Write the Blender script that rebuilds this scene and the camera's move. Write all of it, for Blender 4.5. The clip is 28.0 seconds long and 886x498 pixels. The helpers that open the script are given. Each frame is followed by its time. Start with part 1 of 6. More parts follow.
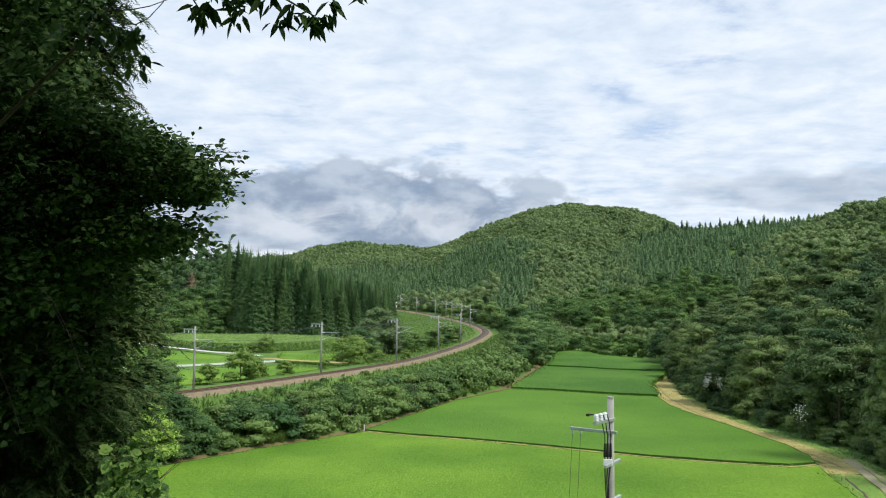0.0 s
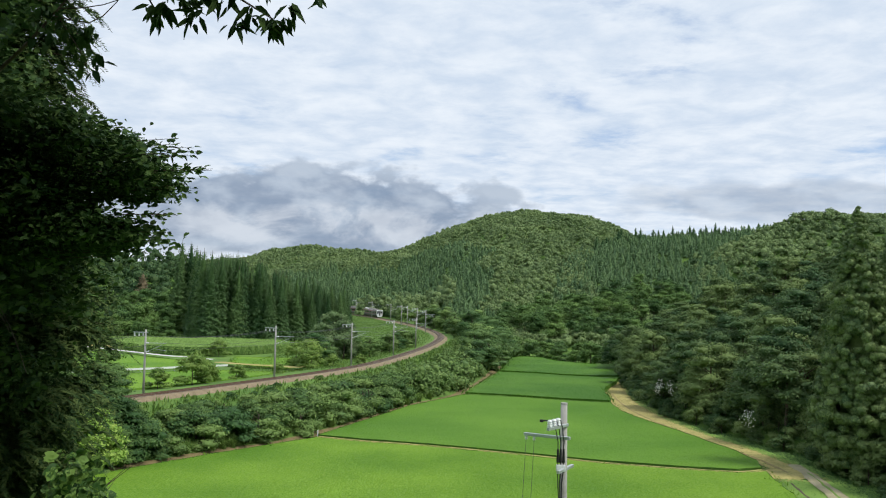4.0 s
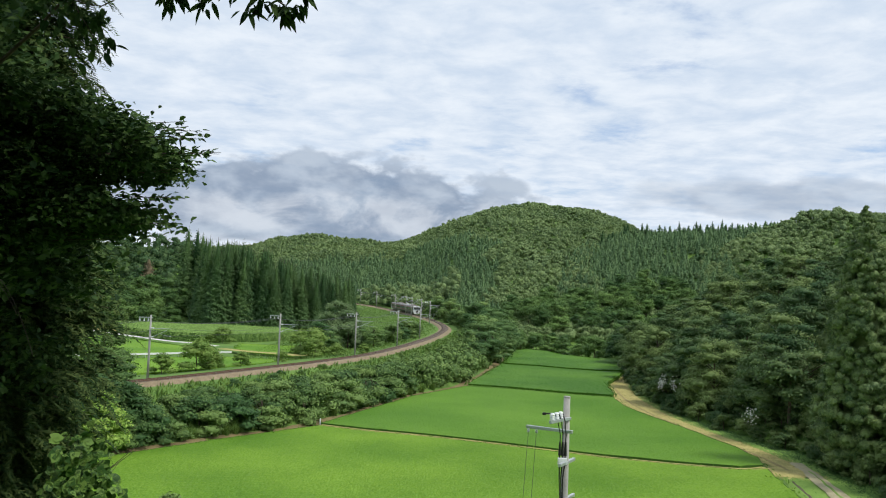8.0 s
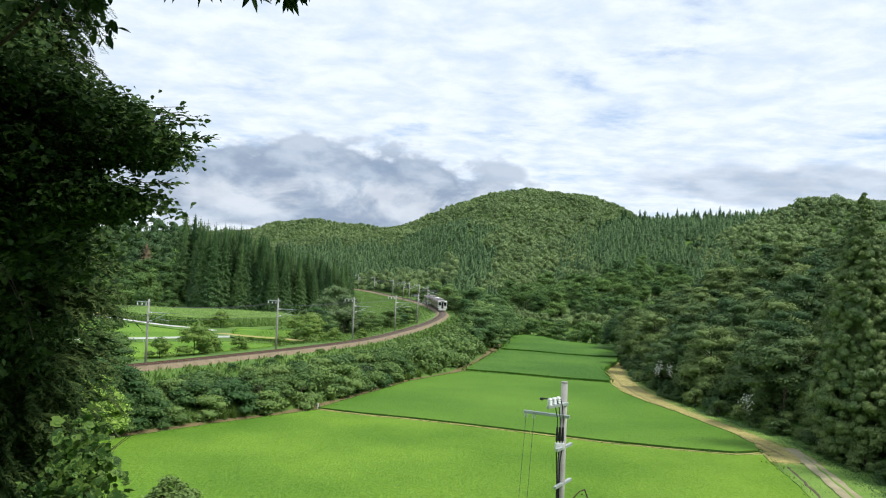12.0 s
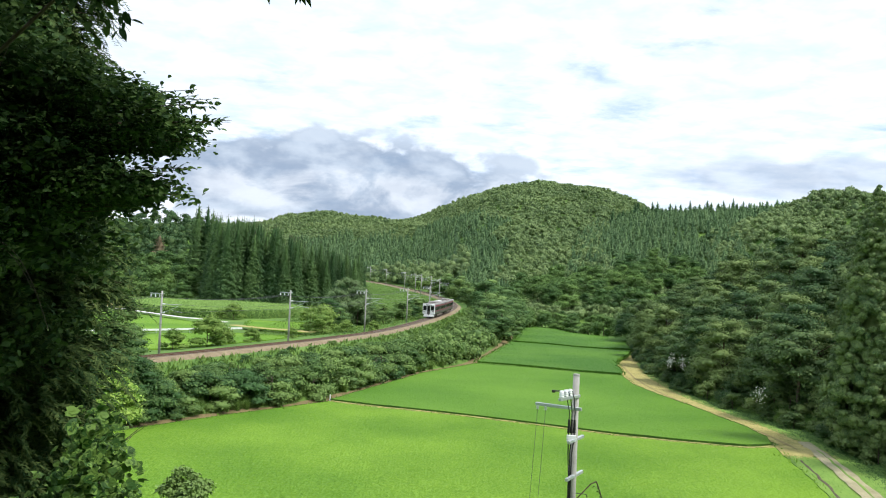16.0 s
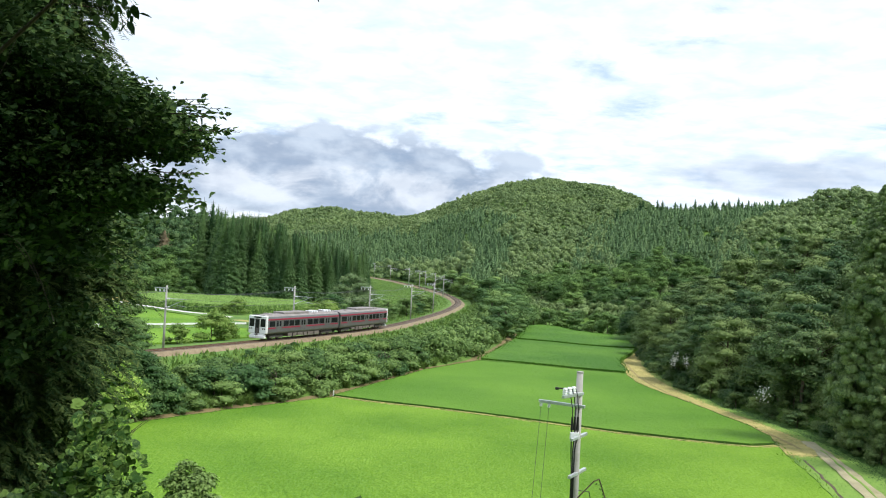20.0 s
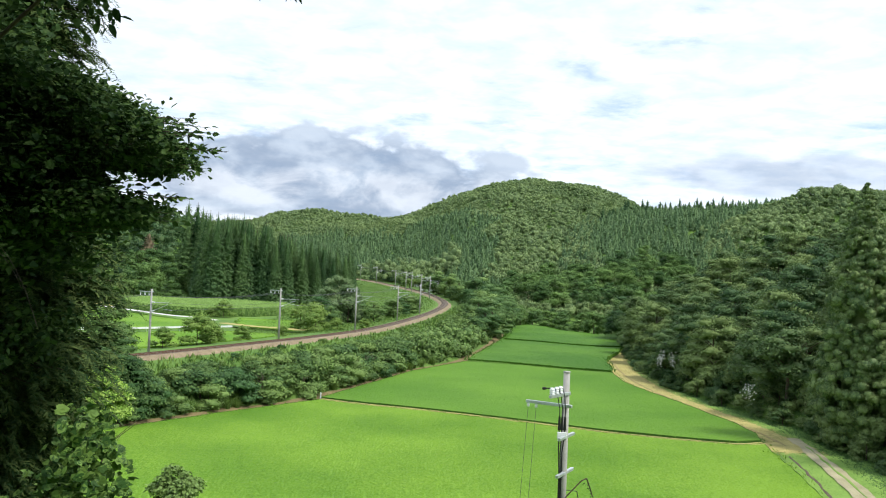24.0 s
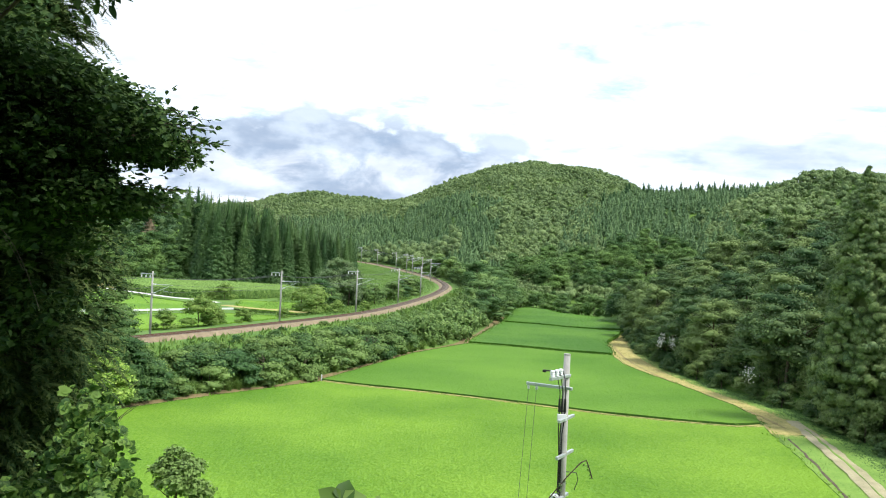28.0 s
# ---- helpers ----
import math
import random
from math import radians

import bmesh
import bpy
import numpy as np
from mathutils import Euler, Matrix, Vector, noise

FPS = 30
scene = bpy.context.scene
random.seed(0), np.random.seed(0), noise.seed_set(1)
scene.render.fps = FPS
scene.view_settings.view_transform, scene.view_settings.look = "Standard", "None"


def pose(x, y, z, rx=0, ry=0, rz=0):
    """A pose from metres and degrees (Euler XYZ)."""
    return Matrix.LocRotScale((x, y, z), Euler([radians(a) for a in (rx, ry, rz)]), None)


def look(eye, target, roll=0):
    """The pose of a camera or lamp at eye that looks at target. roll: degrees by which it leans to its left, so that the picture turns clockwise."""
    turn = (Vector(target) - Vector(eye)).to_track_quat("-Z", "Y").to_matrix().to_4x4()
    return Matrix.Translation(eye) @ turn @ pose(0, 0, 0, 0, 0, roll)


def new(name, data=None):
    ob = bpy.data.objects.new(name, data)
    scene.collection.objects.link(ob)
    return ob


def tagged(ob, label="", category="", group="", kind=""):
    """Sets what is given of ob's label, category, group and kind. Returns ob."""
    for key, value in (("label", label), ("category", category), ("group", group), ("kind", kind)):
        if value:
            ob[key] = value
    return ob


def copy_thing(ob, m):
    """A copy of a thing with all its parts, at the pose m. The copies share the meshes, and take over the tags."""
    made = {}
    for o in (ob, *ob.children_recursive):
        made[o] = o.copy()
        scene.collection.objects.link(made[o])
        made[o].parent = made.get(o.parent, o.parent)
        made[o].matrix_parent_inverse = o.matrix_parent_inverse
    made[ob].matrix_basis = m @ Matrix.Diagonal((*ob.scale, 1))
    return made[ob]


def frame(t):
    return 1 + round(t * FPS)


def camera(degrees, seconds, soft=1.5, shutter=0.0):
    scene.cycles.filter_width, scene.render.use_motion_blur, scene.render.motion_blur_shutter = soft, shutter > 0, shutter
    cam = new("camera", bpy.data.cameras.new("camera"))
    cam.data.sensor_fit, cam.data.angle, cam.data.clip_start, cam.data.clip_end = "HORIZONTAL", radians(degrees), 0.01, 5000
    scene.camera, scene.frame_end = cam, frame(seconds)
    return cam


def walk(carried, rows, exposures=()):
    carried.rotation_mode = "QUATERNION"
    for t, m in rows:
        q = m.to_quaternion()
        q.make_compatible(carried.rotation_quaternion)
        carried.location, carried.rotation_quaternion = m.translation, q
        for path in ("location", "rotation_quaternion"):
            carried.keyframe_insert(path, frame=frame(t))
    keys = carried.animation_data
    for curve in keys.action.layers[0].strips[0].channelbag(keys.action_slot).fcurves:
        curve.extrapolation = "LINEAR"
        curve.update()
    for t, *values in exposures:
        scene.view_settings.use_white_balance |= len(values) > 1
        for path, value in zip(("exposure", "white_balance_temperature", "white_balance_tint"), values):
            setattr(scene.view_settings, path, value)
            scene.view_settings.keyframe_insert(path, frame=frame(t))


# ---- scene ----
cam = camera(54.5, 28.0, soft=1.1)

# the hand-held path: eye, tilt, lean, turn
PATH = [
    (0, pose(0.059, -0.021, 15.994, 93.25, -0.66, 0.32)),
    (0.5, pose(0.062, -0.019, 16.003, 93.92, -0.36, -1.39)),
    (1, pose(0.070, -0.029, 16.013, 94.24, -0.10, -2.36)),
    (1.5, pose(0.063, -0.028, 16.000, 94.14, -0.18, -2.53)),
    (2, pose(0.055, -0.025, 15.993, 93.98, -0.45, -2.52)),
    (2.5, pose(0.053, -0.005, 15.997, 94.04, -0.66, -2.40)),
    (3, pose(0.049, -0.032, 16.009, 94.04, -0.80, -2.37)),
    (3.5, pose(0.052, -0.009, 16.008, 93.84, -0.98, -2.52)),
    (5.5, pose(0.056, -0.023, 15.999, 93.44, -1.65, -2.57)),
    (6, pose(0.047, -0.021, 16.003, 93.66, -1.64, -2.50)),
    (6.5, pose(0.048, -0.042, 16.009, 93.56, -1.85, -2.79)),
    (7, pose(0.042, -0.014, 15.991, 93.26, -2.10, -2.77)),
    (7.5, pose(0.039, -0.019, 16.000, 93.08, -2.19, -2.47)),
    (8, pose(0.042, -0.007, 16.000, 93.04, -2.33, -2.32)),
    (8.5, pose(0.051, -0.020, 15.988, 93.05, -2.54, -2.31)),
    (9, pose(0.031, -0.021, 15.995, 93.05, -2.85, -2.43)),
    (9.5, pose(0.031, -0.028, 16.005, 93.62, -2.21, -1.95)),
    (10, pose(0.035, -0.013, 15.997, 93.70, -1.91, -1.94)),
    (10.5, pose(0.024, -0.009, 16.000, 92.95, -2.01, -2.46)),
    (11, pose(0.026, -0.031, 15.990, 92.50, -2.21, -2.91)),
    (11.5, pose(0.026, -0.008, 15.997, 92.28, -2.38, -2.78)),
    (12, pose(0.018, -0.009, 15.993, 92.08, -2.55, -2.48)),
    (12.5, pose(0.026, -0.018, 15.995, 91.89, -2.56, -2.14)),
    (13, pose(0.023, -0.013, 15.993, 91.49, -2.85, -2.03)),
    (13.5, pose(0.017, -0.013, 15.985, 91.13, -3.14, -2.16)),
    (15.5, pose(0.025, -0.006, 15.985, 91.24, -2.68, -1.53)),
    (16, pose(0.017, -0.010, 15.989, 91.53, -2.63, -1.69)),
    (16.5, pose(0.018, -0.033, 15.979, 91.65, -2.83, -1.78)),
    (17, pose(0.012, -0.009, 15.991, 91.58, -2.87, -1.40)),
    (17.5, pose(0.004, -0.013, 15.980, 91.52, -2.84, -1.23)),
    (18, pose(0.012, -0.013, 15.983, 91.26, -3.06, -1.20)),
    (18.5, pose(0.022, -0.017, 15.985, 91.03, -3.32, -1.39)),
    (19, pose(0.005, -0.009, 15.971, 91.17, -3.33, -1.49)),
    (19.5, pose(0.017, -0.012, 15.988, 91.38, -3.01, -1.32)),
    (20, pose(0.010, -0.016, 15.981, 91.30, -3.07, -1.41)),
    (20.5, pose(0.005, 0.004, 15.978, 91.14, -3.45, -1.81)),
    (21, pose(0.013, -0.009, 15.983, 91.27, -3.41, -2.01)),
    (21.5, pose(0.018, -0.015, 15.970, 91.40, -3.27, -2.02)),
    (23.5, pose(0.017, -0.013, 15.987, 91.57, -2.55, -2.28)),
    (24, pose(0.014, -0.015, 15.986, 91.41, -2.57, -2.32)),
    (24.5, pose(0.019, 0.006, 15.984, 91.13, -2.59, -2.37)),
    (25, pose(0.016, -0.016, 15.969, 90.96, -2.57, -2.44)),
    (25.5, pose(0.014, -0.012, 15.977, 91.03, -2.46, -2.41)),
    (26, pose(0.018, 0.000, 15.983, 90.98, -2.57, -2.54)),
    (26.5, pose(0.013, -0.019, 15.975, 90.69, -2.81, -2.67)),
    (27, pose(0.009, -0.016, 15.980, 90.39, -2.80, -2.56)),
    (27.5, pose(0.013, -0.015, 15.980, 90.31, -2.61, -2.22)),
    (28, pose(0.012, -0.019, 15.986, 90.25, -2.66, -2.27)),
]

EXPOSURES = [(0, 0.1), (1.2, 0.0), (10, 0.0), (11, 0.13), (11.5, 0.17), (12.5, 0.26), (13.5, 0.38), (15.5, 0.46), (20, 0.46), (23.5, 0.44), (25, 0.46), (26, 0.54), (28, 0.68)]
walk(cam, PATH, EXPOSURES)

# ---- world and sun ----
SUN_AZ, SUN_EL = 112.0, 58.0   # degrees clockwise from +y, degrees up


def sky_world():
    w = bpy.data.worlds.new("sky")
    scene.world = w
    w.use_nodes = True
    nt = w.node_tree
    nt.nodes.clear()
    N, L = nt.nodes.new, nt.links.new

    def math_node(op, a, b=None, clamp=False):
        n = N("ShaderNodeMath")
        n.operation, n.use_clamp = op, clamp
        for i, v in enumerate((a, b)):
            if v is None:
                continue
            if isinstance(v, (int, float)):
                n.inputs[i].default_value = v
            else:
                L(v, n.inputs[i])
        return n.outputs[0]

    def noise_tex(vec, scale, detail, rough, dist=0.0):
        n = N("ShaderNodeTexNoise")
        n.inputs["Scale"].default_value, n.inputs["Detail"].default_value = scale, detail
        n.inputs["Roughness"].default_value, n.inputs["Distortion"].default_value = rough, dist
        L(vec, n.inputs["Vector"])
        return n.outputs["Fac"]

    def ramp(v, lo, hi):
        n = N("ShaderNodeMapRange")
        n.interpolation_type = "SMOOTHSTEP"
        n.inputs["From Min"].default_value, n.inputs["From Max"].default_value = lo, hi
        L(v, n.inputs["Value"])
        return n.outputs["Result"]

    def mix(f, a, b):
        n = N("ShaderNodeMix")
        n.data_type = "RGBA"
        for v, sock in ((f, n.inputs[0]), (a, n.inputs[6]), (b, n.inputs[7])):
            if isinstance(v, (int, float)):
                sock.default_value = v
            elif isinstance(v, tuple):
                sock.default_value = (*v, 1)
            else:
                L(v, sock)
        return n.outputs[2]

    tc = N("ShaderNodeTexCoord")
    sep = N("ShaderNodeSeparateXYZ")
    L(tc.outputs["Generated"], sep.inputs[0])
    x, y, z = sep.outputs
    # high cloud sheet: the direction met with a level plane
    zz = math_node("ADD", math_node("MAXIMUM", z, 0.0), 0.10)
    plane = N("ShaderNodeCombineXYZ")
    L(math_node("DIVIDE", x, zz), plane.inputs[0])
    L(math_node("DIVIDE", y, zz), plane.inputs[1])
    sheet = noise_tex(plane.outputs[0], 1.15, 7, 0.62, 0.35)
    fine = noise_tex(plane.outputs[0], 4.5, 6, 0.6, 0.2)
    cover = math_node("ADD", math_node("MULTIPLY", sheet, 0.72), math_node("MULTIPLY", fine, 0.28))
    veil = ramp(cover, 0.26, 0.47)
    # low cumulus banks near the skyline
    low = N("ShaderNodeCombineXYZ")
    az = math_node("ARCTAN2", x, y)
    L(math_node("MULTIPLY", az, 12.0), low.inputs[0])
    L(math_node("MULTIPLY", z, 22.0), low.inputs[1])
    puff = noise_tex(low.outputs[0], 1.1, 7, 0.52, 0.15)

    def bank(az0, el0, half_az, half_el, soft):
        a = math_node("DIVIDE", math_node("SUBTRACT", az, az0), half_az)
        e = math_node("DIVIDE", math_node("SUBTRACT", z, el0), half_el)
        d = math_node("SQRT", math_node("ADD", math_node("MULTIPLY", a, a), math_node("MULTIPLY", e, e)))
        d = math_node("ADD", d, math_node("MULTIPLY", math_node("SUBTRACT", puff, 0.5), -2.2))
        return ramp(math_node("SUBTRACT", 1.0, d), -soft, soft)

    streak = noise_tex(low.outputs[0], 0.9, 6, 0.6, 0.4)
    grey = math_node("MAXIMUM", bank(-0.11, 0.094, 0.235, 0.056, 0.15), math_node("MULTIPLY", bank(0.42, 0.118, 0.15, 0.022, 0.35), 0.6))
    white = math_node("MULTIPLY", bank(-0.06, 0.088, 0.24, 0.020, 0.4), ramp(streak, 0.40, 0.56))
    white = math_node("MAXIMUM", white, math_node("MULTIPLY", bank(-0.22, 0.046, 0.12, 0.010, 0.4), 0.8))
    nishita = N("ShaderNodeTexSky")
    nishita.sky_type, nishita.sun_disc = "NISHITA", False
    nishita.sun_elevation, nishita.sun_rotation = radians(SUN_EL), radians(SUN_AZ)
    blue = N("ShaderNodeMix")
    blue.data_type, blue.blend_type = "RGBA", "MULTIPLY"
    blue.inputs[0].default_value = 1.0
    blue.inputs[7].default_value = (0.12, 0.13, 0.15, 1)
    L(nishita.outputs[0], blue.inputs[6])
    cloud = mix(ramp(fine, 0.25, 0.75), (0.60, 0.71, 0.86), (0.84, 0.905, 0.985))
    col = mix(veil, blue.outputs[2], cloud)
    shade = mix(ramp(puff, 0.40, 0.64), (0.21, 0.285, 0.41), (0.46, 0.54, 0.65))
    col = mix(math_node("MULTIPLY", grey, 0.85), col, shade)
    col = mix(math_node("MULTIPLY", white, 0.5), col, (0.80, 0.84, 0.90))
    bg = N("ShaderNodeBackground")
    L(col, bg.inputs["Color"])
    bg.inputs["Strength"].default_value = 1.0
    out = N("ShaderNodeOutputWorld")
    L(bg.outputs[0], out.inputs[0])


sky_world()
sun_data = bpy.data.lights.new("sun", "SUN")
sun_data.energy, sun_data.angle, sun_data.color = 3.1, radians(10), (1.0, 0.95, 0.87)
sun = new("sun", sun_data)
_sd = Vector((math.sin(radians(SUN_AZ)) * math.cos(radians(SUN_EL)), math.cos(radians(SUN_AZ)) * math.cos(radians(SUN_EL)), math.sin(radians(SUN_EL))))
sun.matrix_world = look(_sd * 100, (0, 0, 0))

# ---- materials ----


def material(name, a, b, scale=1.0, rough=0.8, metal=0.0, bump=0.0, fine=8.0, spread=(0.3, 0.7), island=0.0, through_light=0.0, spec=0.3, objrand=0.0, grain=0.38):
    """A surface that wanders between two colours at two scales; island: share of the per-piece random."""
    m = bpy.data.materials.new(name)
    m.use_nodes = True
    nt = m.node_tree
    nt.nodes.clear()
    N, L = nt.nodes.new, nt.links.new
    geo = N("ShaderNodeNewGeometry")
    vec = geo.outputs["Position"]
    if objrand < 0:      # moving things: grain fixed to the thing
        vec = N("ShaderNodeTexCoord").outputs["Object"]
    n1, n2 = N("ShaderNodeTexNoise"), N("ShaderNodeTexNoise")
    for n, s, d in ((n1, scale, 4), (n2, scale * fine, 3)):
        n.inputs["Scale"].default_value, n.inputs["Detail"].default_value = s, d
        L(vec, n.inputs["Vector"])

    def mul_add(sock, k, add):
        n = N("ShaderNodeMath")
        n.operation = "MULTIPLY_ADD"
        L(sock, n.inputs[0])
        n.inputs[1].default_value = k
        if isinstance(add, (int, float)):
            n.inputs[2].default_value = add
        else:
            L(add, n.inputs[2])
        return n.outputs[0]

    share = 1 - island - max(objrand, 0)
    v = mul_add(n1.outputs["Fac"], share * (1 - grain), mul_add(n2.outputs["Fac"], share * grain, 0.0))
    if island:
        v = mul_add(geo.outputs["Random Per Island"], island, v)
    if objrand > 0:
        v = mul_add(N("ShaderNodeObjectInfo").outputs["Random"], objrand, v)
    r = N("ShaderNodeMapRange")
    r.inputs["From Min"].default_value, r.inputs["From Max"].default_value = spread
    L(v, r.inputs["Value"])
    mx = N("ShaderNodeMix")
    mx.data_type = "RGBA"
    L(r.outputs[0], mx.inputs[0])
    mx.inputs[6].default_value, mx.inputs[7].default_value = (*a, 1), (*b, 1)
    p = N("ShaderNodeBsdfPrincipled")
    p.inputs["Roughness"].default_value, p.inputs["Metallic"].default_value = rough, metal
    p.inputs["Specular IOR Level"].default_value = spec
    L(mx.outputs[2], p.inputs["Base Color"])
    if bump:
        bn = N("ShaderNodeBump")
        bn.inputs["Strength"].default_value = bump
        bn.inputs["Distance"].default_value = 0.5 / (scale * fine)
        L(n2.outputs["Fac"], bn.inputs["Height"])
        L(bn.outputs[0], p.inputs["Normal"])
    o = N("ShaderNodeOutputMaterial")
    if through_light:
        t = N("ShaderNodeBsdfTranslucent")
        L(mx.outputs[2], t.inputs["Color"])
        ms = N("ShaderNodeMixShader")
        ms.inputs[0].default_value = through_light
        L(p.outputs[0], ms.inputs[1])
        L(t.outputs[0], ms.inputs[2])
        L(ms.outputs[0], o.inputs[0])
    else:
        L(p.outputs[0], o.inputs[0])
    return m


def leaf_material(name, a, b, scale=0.12, island=0.4, t=0.22, rough=0.58, objrand=0.0, fine=8, bump=0.0, spec=0.16):
    return material(name, a, b, scale=scale, rough=rough, spec=spec, bump=bump, fine=fine, spread=(0.33, 0.68), island=island, through_light=t, objrand=objrand)


# hill and conifer leaves set paler than near ones: distance haze in the colour
M_HILL = leaf_material("hazy_hill_foliage", (0.114, 0.182, 0.074), (0.236, 0.326, 0.124), scale=0.03, island=0.22, fine=16, bump=0.35)
M_BELT = leaf_material("belt_foliage", (0.048, 0.112, 0.034), (0.155, 0.262, 0.068), scale=0.06, island=0.22, objrand=0.3, fine=14, bump=0.6)
M_CONIFER = leaf_material("conifer_foliage", (0.090, 0.168, 0.076), (0.174, 0.278, 0.114), scale=0.05, island=0.3, t=0.15, fine=16, bump=0.6)
M_CEDAR = leaf_material("cedar_foliage", (0.042, 0.102, 0.036), (0.120, 0.208, 0.066), scale=0.15, island=0.12, objrand=0.3, t=0.12, fine=8, bump=0.6, spec=0.2)
M_BIGCEDAR = leaf_material("clumped_cedar_foliage", (0.058, 0.116, 0.042), (0.220, 0.300, 0.100), scale=0.5, island=0.25, t=0.12, fine=6, bump=0.6, spec=0.25)
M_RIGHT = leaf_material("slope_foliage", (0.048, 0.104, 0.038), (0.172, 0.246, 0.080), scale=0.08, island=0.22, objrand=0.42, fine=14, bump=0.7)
M_BUSH = leaf_material("bush_foliage", (0.054, 0.124, 0.040), (0.195, 0.300, 0.086), scale=0.14, island=0.22, objrand=0.42, fine=14, bump=0.7)
# darkened bush leaf: shade coloured into the left bank trees, variety among bushes
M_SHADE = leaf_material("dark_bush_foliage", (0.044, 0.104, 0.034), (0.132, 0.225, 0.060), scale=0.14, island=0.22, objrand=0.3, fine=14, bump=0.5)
M_LIME = leaf_material("lime_foliage", (0.15, 0.29, 0.045), (0.36, 0.50, 0.11), scale=0.5, island=0.5)
M_FRONT_LEAF = leaf_material("near_leaf", (0.032, 0.072, 0.024), (0.092, 0.160, 0.044), scale=0.8, island=0.5, t=0.18, rough=0.6, spec=0.08)
M_FRONT_CEDAR = leaf_material("near_cedar_spray", (0.032, 0.070, 0.027), (0.108, 0.155, 0.050), scale=0.8, island=0.4, t=0.12, rough=0.8, spec=0.04)
M_VINE = leaf_material("vine_leaf", (0.036, 0.095, 0.020), (0.160, 0.275, 0.060), scale=1.0, island=0.6, t=0.25, rough=0.5, spec=0.14)
M_DEAD = leaf_material("dead_conifer_foliage", (0.12, 0.100, 0.055), (0.21, 0.165, 0.10), scale=0.15, t=0.1)
M_WILLOW = leaf_material("willow_foliage", (0.095, 0.165, 0.066), (0.205, 0.290, 0.125), scale=0.3, island=0.3)
M_YOUNG = leaf_material("young_foliage", (0.100, 0.190, 0.036), (0.250, 0.360, 0.085), scale=0.3, island=0.3)
M_FLOWER = material("white_blossom", (0.70, 0.70, 0.64), (0.85, 0.85, 0.80), scale=3)
M_RICE = material("rice_canopy", (0.090, 0.204, 0.018), (0.178, 0.318, 0.032), scale=0.05, rough=0.75, spec=0.13, fine=45, spread=(0.38, 0.61), bump=0.35, grain=0.22)
M_RICE_BLADE = material("rice_blade", (0.092, 0.208, 0.018), (0.186, 0.328, 0.033), scale=0.05, rough=0.7, spec=0.13, fine=45, spread=(0.37, 0.63), island=0.08, grain=0.22, through_light=0.2)
M_RICE2 = material("deep_rice_canopy", (0.067, 0.166, 0.013), (0.112, 0.230, 0.023), scale=0.05, rough=0.75, spec=0.13, fine=45, spread=(0.38, 0.61), bump=0.35, grain=0.22)
M_RICE2_BLADE = material("deep_rice_blade", (0.069, 0.170, 0.013), (0.116, 0.238, 0.024), scale=0.05, rough=0.7, spec=0.13, fine=45, spread=(0.37, 0.63), island=0.08, grain=0.22, through_light=0.2)
M_RICE3 = material("late_rice_canopy", (0.044, 0.122, 0.012), (0.077, 0.174, 0.019), scale=0.05, rough=0.75, spec=0.13, fine=11, spread=(0.39, 0.59), bump=0.15, grain=0.15)
# sides darker than the canopy: the shadow among the stems is in this colour
M_RICE_SIDE = material("rice_side_shade", (0.030, 0.085, 0.012), (0.070, 0.160, 0.018), scale=1.2, rough=0.8)
M_REED = material("reed_blade", (0.125, 0.235, 0.048), (0.25, 0.385, 0.095), scale=0.12, rough=0.65, island=0.4, through_light=0.25)
M_REED_SIDE = material("reed_stems", (0.050, 0.110, 0.022), (0.120, 0.215, 0.048), scale=0.8, rough=0.8, fine=10, bump=0.5)
M_GRASS = material("meadow_grass", (0.045, 0.115, 0.018), (0.135, 0.235, 0.040), scale=0.10, rough=0.9, fine=14, bump=0.4)
M_GRASS_BLADE = material("grass_blade", (0.080, 0.165, 0.030), (0.205, 0.315, 0.070), scale=0.2, rough=0.7, island=0.5, through_light=0.2)
M_STRIP = material("light_mown_grass", (0.105, 0.205, 0.032), (0.195, 0.315, 0.058), scale=0.4, rough=0.9, fine=12, bump=0.4)
M_DRY = material("dry_mown_grass", (0.19, 0.195, 0.058), (0.46, 0.385, 0.145), scale=0.8, rough=0.95, fine=9, bump=0.5)
M_GRAVEL = material("gravel_road", (0.20, 0.185, 0.10), (0.42, 0.38, 0.245), scale=0.5, rough=0.95, fine=14, bump=0.6)
M_WORN = material("worn_straw", (0.17, 0.145, 0.055), (0.31, 0.25, 0.105), scale=0.8, rough=0.95, fine=9, bump=0.5)
M_STRAW = material("straw_blade", (0.20, 0.205, 0.060), (0.50, 0.42, 0.17), scale=0.5, rough=0.8, island=0.5)
M_SOIL = material("bare_soil", (0.10, 0.082, 0.036), (0.23, 0.18, 0.085), scale=0.6, rough=0.95, fine=9, bump=0.5)
M_BALLAST = material("rusty_ballast", (0.155, 0.120, 0.074), (0.300, 0.240, 0.154), scale=0.9, rough=0.95, fine=9, bump=0.8)
M_BED = material("rust_stained_track_bed", (0.080, 0.048, 0.026), (0.145, 0.090, 0.052), scale=0.9, rough=0.95, fine=9, bump=0.8)
M_RAIL = material("rusted_rail", (0.085, 0.045, 0.028), (0.17, 0.10, 0.065), scale=1.5, rough=0.6, metal=0.4)
M_SLEEPER = material("weathered_sleeper", (0.10, 0.085, 0.07), (0.21, 0.18, 0.155), scale=2, rough=0.9)
M_CONCRETE = material("pole_concrete", (0.27, 0.265, 0.25), (0.44, 0.43, 0.41), scale=1.3, rough=0.85, fine=12, bump=0.2)
M_GALV = material("galvanised_steel", (0.42, 0.45, 0.47), (0.62, 0.66, 0.68), scale=3, rough=0.45, metal=0.6)
